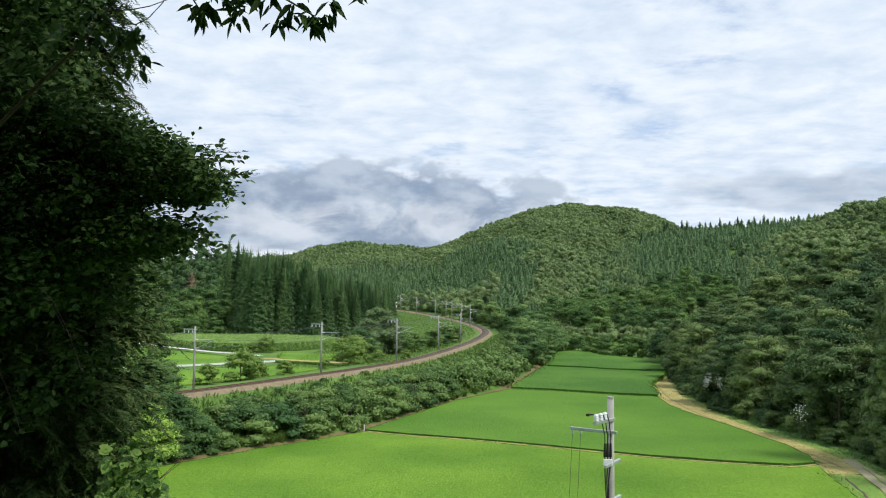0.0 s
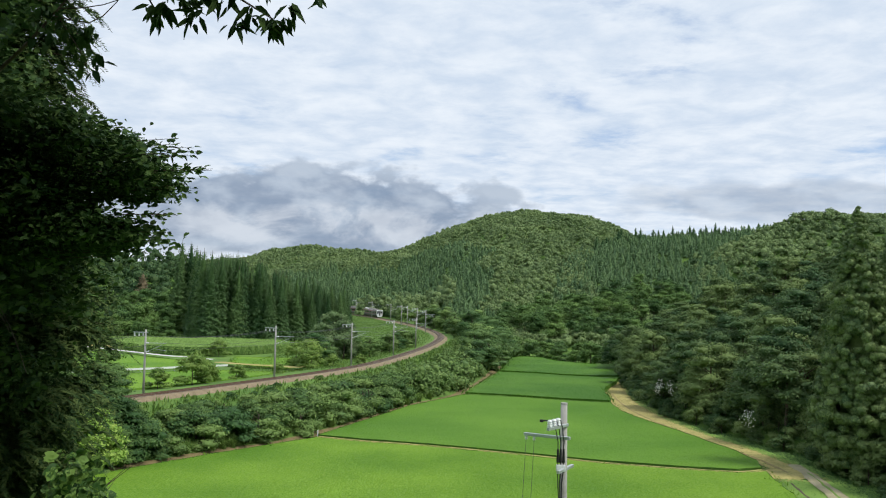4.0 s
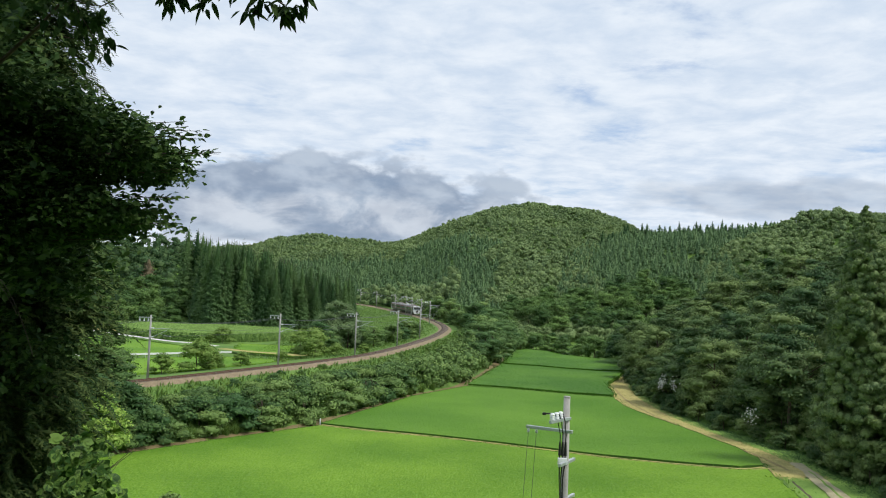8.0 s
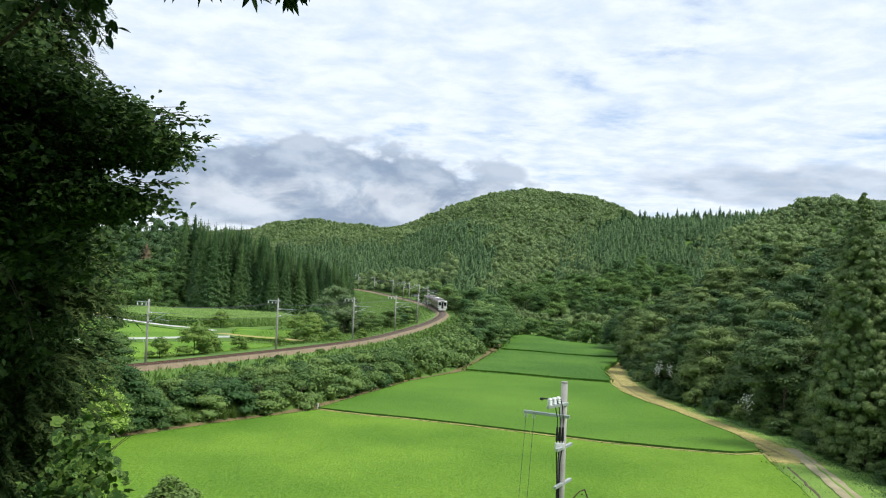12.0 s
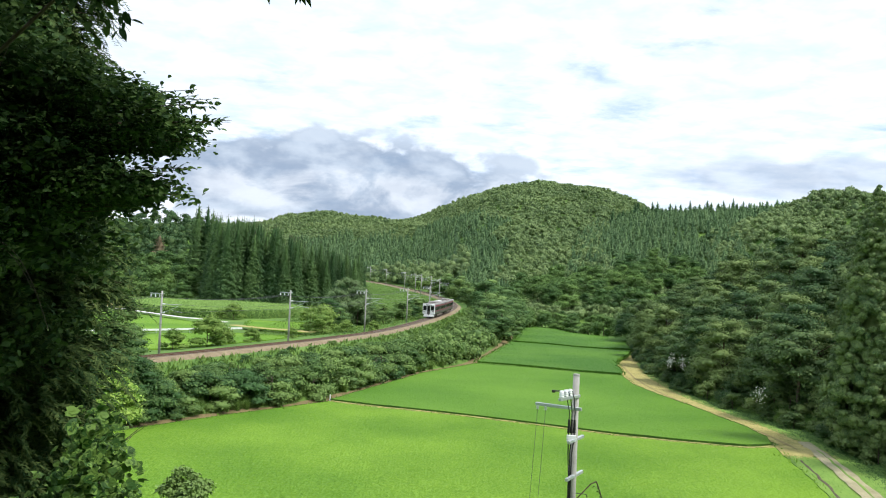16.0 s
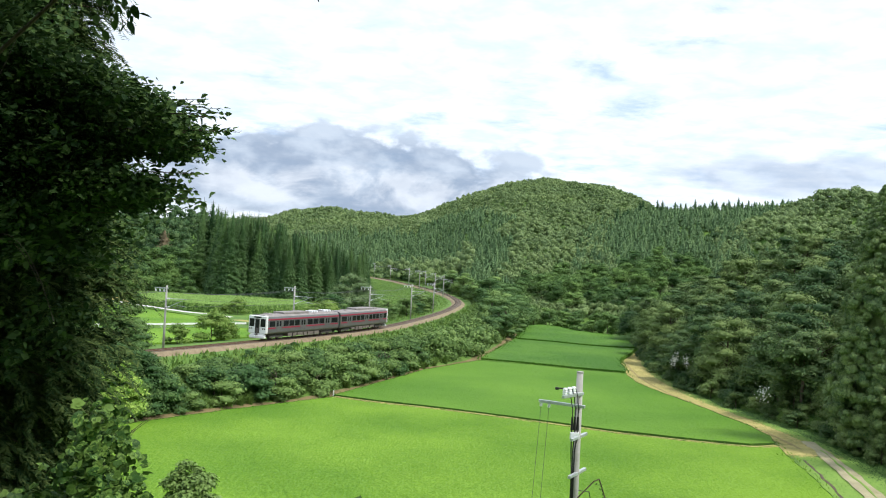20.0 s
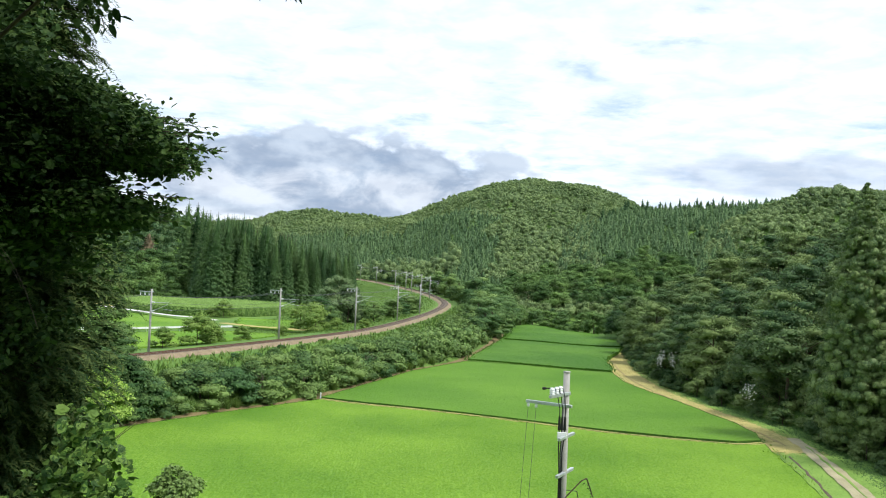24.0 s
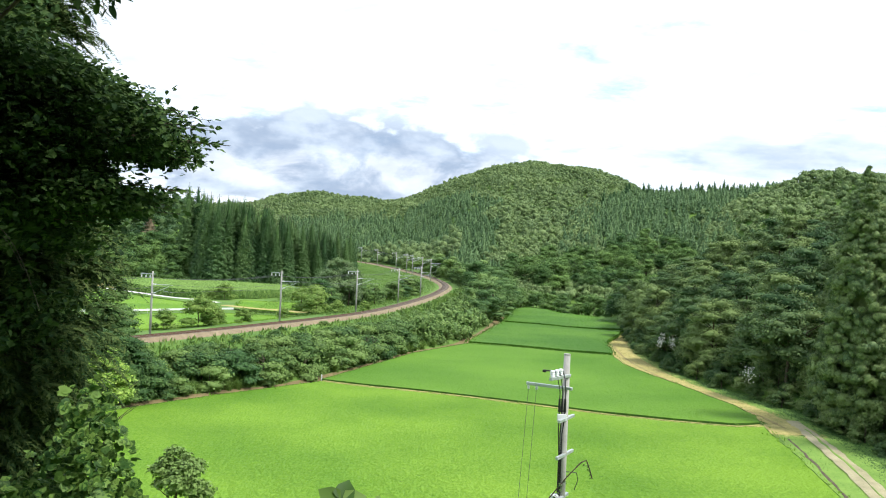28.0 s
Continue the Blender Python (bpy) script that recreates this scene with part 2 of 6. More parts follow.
M_PORCELAIN = material("white_porcelain", (0.74, 0.76, 0.78), (0.85, 0.86, 0.88), scale=5, rough=0.25, spec=0.5)
M_CABLE = material("black_cable", (0.012, 0.012, 0.013), (0.03, 0.03, 0.032), scale=5, rough=0.5)
M_WIRE = material("dull_wire", (0.045, 0.05, 0.055), (0.10, 0.105, 0.11), scale=2, rough=0.5, metal=0.5)
M_BARK = material("bark", (0.045, 0.034, 0.025), (0.13, 0.10, 0.075), scale=2.5, rough=0.95, fine=7, bump=0.6)
M_TWIG = material("pale_dead_twig", (0.05, 0.042, 0.033), (0.12, 0.10, 0.08), scale=4, rough=0.9)
M_WHITE = material("white_paint", (0.70, 0.71, 0.72), (0.84, 0.85, 0.86), scale=2, rough=0.4, objrand=-1)
M_PATH = material("pale_concrete_path", (0.50, 0.49, 0.47), (0.70, 0.69, 0.67), scale=0.4, rough=0.85)
M_CAR = material("stainless_body", (0.135, 0.14, 0.138), (0.20, 0.207, 0.205), scale=1.0, rough=0.38, metal=0.45, objrand=-1)
M_ROOF = material("train_roof", (0.17, 0.155, 0.15), (0.28, 0.26, 0.25), scale=1.2, rough=0.7, objrand=-1)
M_RED = material("crimson_band", (0.27, 0.018, 0.045), (0.35, 0.028, 0.060), scale=1.5, rough=0.4, objrand=-1)
M_GLASS = material("dark_train_glass", (0.006, 0.007, 0.008), (0.022, 0.024, 0.026), scale=0.8, rough=0.10, spec=0.22, objrand=-1)
M_UNDER = material("underframe_grey", (0.045, 0.042, 0.04), (0.12, 0.11, 0.10), scale=2, rough=0.8, objrand=-1)
M_EQUIP = material("brown_equipment_box", (0.10, 0.085, 0.075), (0.19, 0.165, 0.145), scale=2, rough=0.8, objrand=-1)
M_LAMP_GLASS = material("lamp_lens", (0.6, 0.6, 0.58), (0.8, 0.8, 0.76), scale=3, rough=0.15, spec=0.6, objrand=-1)

# ---- mesh helpers ----


def np_mesh(name, verts, faces, mats):
    """A mesh from arrays of corners and of equal-sided faces."""
    verts, faces = np.asarray(verts, np.float32), np.asarray(faces, np.int32)
    me = bpy.data.meshes.new(name)
    k = faces.shape[1]
    me.vertices.add(len(verts))
    me.vertices.foreach_set("co", verts.ravel())
    me.loops.add(faces.size)
    me.loops.foreach_set("vertex_index", faces.ravel())
    me.polygons.add(len(faces))
    me.polygons.foreach_set("loop_start", np.arange(0, faces.size, k, dtype=np.int32))
    for m in (mats if isinstance(mats, (list, tuple)) else (mats,)):
        me.materials.append(m)
    me.update(calc_edges=True)
    me.validate()
    return me


def empty(name, m=None):
    ob = new(name)
    if m is not None:
        ob.matrix_basis = m
    return ob


def child(ob, parent):
    ob.parent = parent
    return ob


def part(name, bm, mat, parent=None, label="", smooth=False):
    me = bpy.data.meshes.new(name)
    bmesh.ops.recalc_face_normals(bm, faces=bm.faces)
    bm.to_mesh(me)
    bm.free()
    me.materials.append(mat)
    if smooth:
        me.polygons.foreach_set("use_smooth", [True] * len(me.polygons))
    ob = new(name, me)
    if parent is not None:
        ob.parent = parent
    if label:
        ob["label"] = label
    return ob


def box(bm, lo, hi, bevel=0.0, m=None):
    lo, hi = Vector(lo), Vector(hi)
    mat = Matrix.Translation((lo + hi) / 2) @ Matrix.Diagonal((*(hi - lo), 1))
    r = bmesh.ops.create_cube(bm, size=1, matrix=(m @ mat) if m else mat)
    if bevel:
        es = list({e for v in r["verts"] for e in v.link_edges})
        bmesh.ops.bevel(bm, geom=es, offset=bevel, segments=1, affect="EDGES")
    return bm


def rod(bm, a, b, r1, r2=None, n=8):
    a, b = Vector(a), Vector(b)
    d = b - a
    m = Matrix.Translation((a + b) / 2) @ d.to_track_quat("Z", "Y").to_matrix().to_4x4()
    bmesh.ops.create_cone(bm, cap_ends=True, segments=n, radius1=r1, radius2=r1 if r2 is None else r2, depth=d.length, matrix=m)
    return bm


def tube(bm, pts, r, n=5):
    for a, b in zip(pts[:-1], pts[1:]):
        rod(bm, a, b, r, r, n)
    return bm


def sag(a, b, drop, n=8):
    a, b = Vector(a), Vector(b)
    return [a.lerp(b, i / n) - Vector((0, 0, drop * 4 * (i / n) * (1 - i / n))) for i in range(n + 1)]


def unit(v):
    return v / np.maximum(np.linalg.norm(v, axis=1, keepdims=True), 1e-9)


def cards(c, n, size, rng, aspect=0.55, fold=0.18, along=None):
    """Leaf-like folded diamonds at c facing n; along: the way in which each one points."""
    n = unit(n)
    t = rng.normal(size=c.shape) if along is None else along + rng.normal(size=c.shape) * 0.25
    t = unit(t - n * np.sum(t * n, 1, keepdims=True))
    b = np.cross(n, t)
    s = np.asarray(size, float).reshape(-1, 1) * np.ones((len(c), 1))
    v = np.stack([c - t * s, c + b * s * aspect + n * s * fold, c + t * s, c - b * s * aspect + n * s * fold], 1)
    return v.reshape(-1, 3), np.arange(4 * len(c)).reshape(-1, 4)


def lobes(rng, k, radius, height):
    """Centres and radii of the rounded masses of a crown that stands on z = 0."""
    a = rng.uniform(0, 2 * np.pi, k)
    q = np.sqrt(rng.uniform(0.0, 1, k))
    rr = radius * 0.70 * q
    h = np.clip(0.82 - 0.64 * q * q + rng.normal(size=k) * 0.08, 0.13, 0.9)
    c = np.stack([rr * np.cos(a), rr * np.sin(a), h * height], 1)
    return c, radius * rng.uniform(0.24, 0.46, k) * (1.1 - 0.35 * np.abs(h - 0.5)) * min(1.0, (20 / k) ** 0.4)


def cores(c, r, rng, seg=8, rings=4, flat=0.8, rough=0.12):
    """Uneven rounded masses inside a crown, as quads."""
    lat = np.linspace(-0.7, 1.45, rings)
    lon = np.arange(seg) * 2 * np.pi / seg
    la, lo = np.meshgrid(lat, lon, indexing="ij")
    d = np.stack([np.cos(la) * np.cos(lo), np.cos(la) * np.sin(lo), np.sin(la)], -1).reshape(-1, 3)
    n = len(d)
    v = c[:, None, :] + d[None] * (r[:, None] * (1 + rng.normal(size=(len(c), n)) * rough))[:, :, None] * np.array([1, 1, flat])
    i = (np.arange(rings - 1)[:, None] * seg + np.arange(seg)[None, :])
    j = (np.arange(rings - 1)[:, None] * seg + (np.arange(seg)[None, :] + 1) % seg)
    q = np.stack([i, j, j + seg, i + seg], -1).reshape(-1, 4)
    f = q[None] + (np.arange(len(c)) * n)[:, None, None]
    return v.reshape(-1, 3), f.reshape(-1, 4)


def crown_mesh(name, rng, count, radius, tall, k, leaf, mat, flat=0.62):
    """Small leaf clumps set loosely round many masses, over a shrunken dark core."""
    c, r = lobes(rng, k, radius, tall)
    i = rng.choice(k, count, p=r ** 2 / np.sum(r ** 2))
    d = unit(rng.normal(size=(count, 3)) + np.array([0, 0, 0.35]))
    wide = 1.08 * (0.62 / flat) ** 0.4
    p = c[i] + d * (r[i] * np.minimum(rng.uniform(0.62, 1.15, count), rng.uniform(0.75, 1.5, count)))[:, None] * np.array([wide, wide, flat])
    n = d * 0.6 + np.array([0, 0, 0.6]) + rng.normal(size=d.shape) * 0.40
    v, f = cards(p, n, leaf * rng.uniform(0.55, 1.35, count), rng, aspect=0.55)
    v2, f2 = cores(c, r * 0.70 * wide / 1.08, rng, 7, 4, flat * 0.85, 0.2)
    return np_mesh(name, np.concatenate([v, v2]), np.concatenate([f, f2 + len(v)]), mat)

# ---- the lie of the land ----
RAIL = [(-63.3, 464.2, 11.78), (-38.0, 443.1, 10.73), (-19.0, 417.8, 9.67), (-5.3, 381.9, 8.3), (4.2, 342.9, 7.45), (10.0, 305.9, 6.61), (12.1, 272.2, 5.77), (8.5, 240.5, 4.92), (1.5, 196.2, 4.82),
        (-6.1, 159.3, 4.82), (-13.2, 138.2, 4.82), (-20.8, 120.8, 4.82), (-29.0, 103.4, 4.82), (-38.0, 87.6, 4.82), (-49.6, 71.7, 4.82), (-64.4, 55.9, 4.82), (-84.4, 41.1, 4.82), (-116.0, 25.3, 4.82), (-158.2, 10.5, 4.82), (-211.0, 0.0, 4.82)]


def spline(pts, step=1.0):
    p = np.array(pts, float)
    p = np.vstack([2 * p[0] - p[1], p, 2 * p[-1] - p[-2]])
    out = []
    for i in range(1, len(p) - 2):
        a, b, c, d = p[i - 1:i + 3]
        for u in np.linspace(0, 1, 24, endpoint=False):
            out.append(0.5 * (2 * b + (c - a) * u + (2 * a - 5 * b + 4 * c - d) * u * u + (3 * b - a - 3 * c + d) * u ** 3))
    out = np.array(out + [p[-2]])
    s = np.r_[0, np.cumsum(np.linalg.norm(np.diff(out, axis=0), axis=1))]
    ss = np.linspace(0, s[-1], int(s[-1] / step) + 1)
    return ss, np.stack([np.interp(ss, s, out[:, k]) for k in range(out.shape[1])], 1)


RAIL_S, RAIL_P = spline(RAIL)


def rail_at(s):
    return np.array([np.interp(s, RAIL_S, RAIL_P[:, k]) for k in range(3)])


def rail_frame(s):
    """A place on the track, the way along it and the way to its right."""
    d = rail_at(s + 1) - rail_at(s - 1)
    d /= np.linalg.norm(d)
    return rail_at(s), d, np.array([d[1], -d[0], 0]) / math.hypot(d[0], d[1])


# foot of the railway bank and edge of the lane, as x over y
TOE_Y, TOE_X = [0, 40, 54, 67, 79.5, 88.5, 103, 131, 156, 206, 259, 300], [-95, -52, -41, -33, -25.6, -19.3, -9.9, 1.2, 11.5, 22.4, 31.3, 36]
LANE_Y, LANE_X = [40, 60, 67, 78, 89, 97, 108, 122, 139, 150, 162, 176, 193, 210], [30.5, 34.2, 36.5, 39.0, 38.9, 38.5, 37.3, 36.4, 36.6, 37.8, 39.8, 43.6, 48.6, 54]
LANE_W = [3.0, 3.0, 2.9, 2.5, 4.2, 3.9, 3.4, 4.4, 5.8, 5.8, 5.6, 4.6, 2.4, 1.0]
# hills, seen from the lookout: bearing, range and height of the foot, range and height of the crest
HILLS = {
    "main": ([-9, -4, -0.8, 1.3, 3.5, 5.8, 8.0, 10.9, 13.1, 14.6, 16.7, 20, 30], [470, 440, 430, 400, 300, 292, 290, 290, 290, 290, 290, 290, 290], [9, 10, 9, 6, 2, 1, 1, 1, 1, 1, 1, 1, 1],
             [740, 740, 740, 745, 750, 750, 750, 750, 745, 740, 735, 730, 700], [38, 48, 55, 67, 79.5, 90, 93.5, 91, 84.5, 74.5, 61, 48, 43]),
    "ridge": ([4, 5.8, 8.0, 10.9, 13.1, 15, 18.4, 23.4, 26.6, 32, 40], [300] * 11, [1] * 11, [520, 520, 520, 520, 520, 520, 520, 515, 510, 500, 480], [1, 5, 19, 39, 48, 53, 55, 57, 59, 61, 60]),
    "right": ([13.6, 14.6, 15.4, 17.8, 20.5, 23.5, 25.6, 27.5, 30, 36, 45, 60], [220, 207, 158, 133, 121, 110, 106, 98, 90, 76, 62, 40], [1] * 12,
              [232, 232, 230, 225, 220, 215, 210, 200, 190, 170, 140, 90], [1, 3, 6, 11, 15, 19, 20, 21.5, 23, 26, 28, 26]),
    "far_right": ([20, 22, 23.4, 25.1, 26.6, 28.7, 34, 40], [330] * 8, [4] * 8, [450] * 8, [42, 50, 54, 58.5, 60.5, 61, 62, 60]),
    "far_left": ([-20, -14, -11, -8.5, -6.2, -4, -0.8, 2, 6], [650] * 9, [20] * 9, [1000] * 9, [47, 50, 57, 69.5, 75, 72.5, 67, 60, 50]),
    "left": ([-60, -40, -25, -19.6, -16.6, -14.5, -12.8, -11, -8.5, -6.5], [250, 262, 270, 275, 280, 285, 290, 300, 320, 340], [4] * 10, [420] * 10, [34, 31, 27, 25.5, 27, 25.5, 23, 14, 7, 5]),
}


def smooth(u):
    u = np.clip(u, 0, 1)
    return u * u * (3 - 2 * u)


def lumps(x, y, size, seed):
    """A few crossed waves: gentle lumps of about that size."""
    r = np.random.RandomState(seed)
    v = np.zeros_like(x)
    for _ in range(5):
        a, f, ph = r.uniform(0, 6.3), r.uniform(0.7, 1.6) * 6.28 / size, r.uniform(0, 6.3)
        v += np.sin((x * math.cos(a) + y * math.sin(a)) * f + ph)
    return v / 3


def hill_share(name, x, y):
    """How far up the named hill a place lies: 0 at its foot, 1 at its crest, and the height there."""
    az = np.degrees(np.arctan2(x, y))
    r = np.hypot(x, y)
    b, rf, zf, rr, zr = (np.array(v, float) for v in HILLS[name])
    rf, zf, rr, zr = (np.interp(az, b, v) for v in (rf, zf, rr, zr))
    u = (r - rf) / (rr - rf)
    up = zf + (zr - zf) * (0.55 * smooth(u) + 0.45 * np.clip(u, 0, 1))
    z = np.where(u > 1, zr - (r - rr) * 0.10, up)
    ok = (u > 0) & (az > b[0] - 1) & (az < b[-1] + 15)
    return u, np.where(ok, z, -50.0)


def height(x, y):
    x, y = np.asarray(x, float), np.asarray(y, float)
    toe = np.interp(y, TOE_Y, TOE_X)
    # the level valley, the plateau beyond the railway, the rise behind the bend
    plateau = 3.3 + np.clip(y - 230, 0, 400) * 0.026
    m = smooth((toe - x) / 12.0)
    z = m * plateau
    far = smooth((y - 262) / 40) * smooth((40 - x) / 20)
    z = z * (1 - far) + np.maximum(z, plateau) * far
    for i, name in enumerate(HILLS):
        u, h = hill_share(name, x, y)
        h = h + lumps(x, y, 60, i) * 2.0 * np.clip(u * 2, 0, 1) * np.clip(h / 20, 0, 1)
        z = np.maximum(z, h)
    # the railway bed
    best, bz = np.full(x.shape, 1e9), np.zeros(x.shape)
    for p in RAIL_P[::4]:
        d = np.hypot(x - p[0], y - p[1])
        bz = np.where(d < best, p[2], bz)
        best = np.minimum(best, d)
    w = 1 - smooth((best - 4.5) / 9.0)
    low = np.minimum(bz - 0.62, 1e9)
    side = np.where(x > toe, 0.0, 1.0)
    bank = low * np.clip((toe - x) / np.maximum(toe - x + best - 3.2, 0.5), 0, 1)
    in_bank = (y < 262) & (x > -400) & (best < 40) & (x < toe) & (np.interp(y, RAIL_P[::-1, 1], RAIL_P[::-1, 0]) < x)
    z = np.where(in_bank & (y < 255), bank, z * (1 - w) + low * w * side + z * w * (1 - side))
    # the slope below the lookout
    g = 14.35 - np.clip(y - 2.5, 0, 60) * 0.33 + np.clip(-y, 0, 200) * 0.25 - np.clip(np.abs(x) - 25, 0, 60) * 0.10
    return np.maximum(z, g)


def ground():
    az = np.radians(np.r_[np.arange(-180, -42, 6.0), np.arange(-42, 44, 0.4), np.arange(44, 180, 6.0), 180.0])
    rr = np.r_[0.0, np.geomspace(1.2, 40, 34), np.geomspace(41, 320, 200), np.geomspace(325, 1100, 110), np.geomspace(1150, 4600, 18)]
    A, R = np.meshgrid(az, rr)
    X, Y = R * np.sin(A), R * np.cos(A)
    Z = height(X, Y)
    na, nr = len(az), len(rr)
    i = (np.arange(nr - 1)[:, None] * na + np.arange(na - 1)[None, :]).ravel()
    me = np_mesh("ground", np.stack([X, Y, Z], -1).reshape(-1, 3), np.stack([i, i + 1, i + na + 1, i + na], 1), M_GRASS)
    me.polygons.foreach_set("use_smooth", [True] * len(me.polygons))
    return tagged(new("ground", me), "green grassy valley floor and wooded hillsides", "ground", kind="structure")


ground()


def ribbon(name, pts, left, right, mat, lift, parent=None):
    """A strip along pts (x, y), from left to right of its line, laid on the land."""
    s, p = spline([(x, y, 0) for x, y in pts], 1.5)
    d = np.gradient(p[:, :2], axis=0)
    d /= np.linalg.norm(d, axis=1)[:, None]
    nrm = np.stack([d[:, 1], -d[:, 0]], 1)
    frac = np.linspace(0, 1, len(p))
    lo, hi = np.interp(frac, np.linspace(0, 1, len(left)), left), np.interp(frac, np.linspace(0, 1, len(right)), right)
    k = 6
    rows = []
    wob = np.random.RandomState(len(p)).uniform(-0.12, 0.12, (len(p), 2))
    for j in range(k + 1):
        f = j / k
        o = (lo + wob[:, 0]) * (1 - f) + (hi + wob[:, 1]) * f
        q = p[:, :2] + nrm * o[:, None]
        z = height(q[:, 0], q[:, 1]) + lift - (0.05 if j in (0, k) else 0.0)
        rows.append(np.c_[q, z])
    v = np.stack(rows, 1).reshape(-1, 3)
    n = len(p)
    i = (np.arange(n - 1)[:, None] * (k + 1) + np.arange(k)[None, :]).ravel()
    ob = new(name, np_mesh(name, v, np.stack([i, i + 1, i + k + 2, i + k + 1], 1), mat))
    ob.parent = parent
    return ob


lane_line = list(zip(LANE_X, LANE_Y))
lane_half = [w / 2 for w in LANE_W]
tagged(ribbon("farm_lane", [(39.6, 82)] + lane_line[4:], [-1.3] + [-v for v in lane_half[4:]], [1.0] + lane_half[4:], M_DRY, 0.08), "farm lane of dry mown straw-coloured grass", "lane", kind="structure")
tagged(ribbon("gravel_track", [(30.5, 44), (33.6, 57), (36.5, 68), (38.5, 76.5), (40.0, 83), (41.0, 88.5)], [-0.85], [0.85, 0.85, 0.9, 0.75, 0.5], M_GRAVEL, 0.13), "pale gravel wheel track beside the paddy", "track", kind="structure")
tagged(ribbon("mown_strip", [(28.6, 46), (31.9, 59), (34.2, 68), (36.6, 77), (37.8, 81)], [-1.5], [1.5, 1.5, 1.5, 1.3, 1.0], M_STRIP, 0.05), "light green mown strip between ditch and track", "grass strip", kind="structure")
tagged(ribbon("lane_verge", [(x + w / 2 + 0.5, y) for x, y, w in zip(LANE_X[1:12], LANE_Y[1:12], LANE_W[1:12])], [-1.3], [1.0], M_STRIP, 0.05), "light green grass verge below the woods", "verge", kind="structure")
tagged(ribbon("wheel_rut", [(38.2, 84), (38.4, 92), (37.4, 101), (36.2, 113), (35.7, 125), (36.3, 140), (39.0, 160)], [-0.22], [0.22], M_WORN, 0.12), "worn wheel rut in the mown lane", "rut", kind="structure")
tagged(ribbon("grass_crown", [(31.2, 47), (33.6, 57), (36.5, 68), (38.5, 76.5), (40.2, 84)], [-0.10], [0.14, 0.04, 0.16, 0.08], M_STRIP, 0.17), "strip of grass between the wheel tracks", "grass strip", kind="structure")
tagged(ribbon("fork_patch", [(32.2, 81.9), (35.2, 82.6), (37.6, 83.0), (40.0, 85.0)], [-0.5, -1.4, -3.0, -2.4], [0.5, 1.2, 2.2, 1.6], M_DRY, 0.11), "dry straw-coloured corner where the lane forks", "dry grass", kind="structure")
tagged(ribbon("ditch", [(28.3, 48), (31.7, 60), (34.0, 69), (35.1, 73.5), (36.4, 79.3)], [-0.15], [0.15], M_BARK, 0.08), "narrow dark irrigation ditch beside the paddy", "ditch", kind="structure")
tagged(ribbon("bank_verge", [(x + 0.3, y) for x, y in zip(TOE_X[4:11], TOE_Y[4:11])], [-1.3], [0.35, 0.1, 0.4, 0.15, 0.35, 0.1, 0.3], M_SOIL, 0.16), "brown bare earth strip at the foot of the bank", "verge", kind="structure")


def inside(poly, x, y):
    poly = np.array(poly)
    r = np.zeros(x.shape, bool)
    for (x1, y1), (x2, y2) in zip(poly, np.roll(poly, -1, 0)):
        c = ((y1 > y) != (y2 > y)) & (x < (x2 - x1) * (y - y1) / (y2 - y1 + 1e-12) + x1)
        r ^= c
    return r


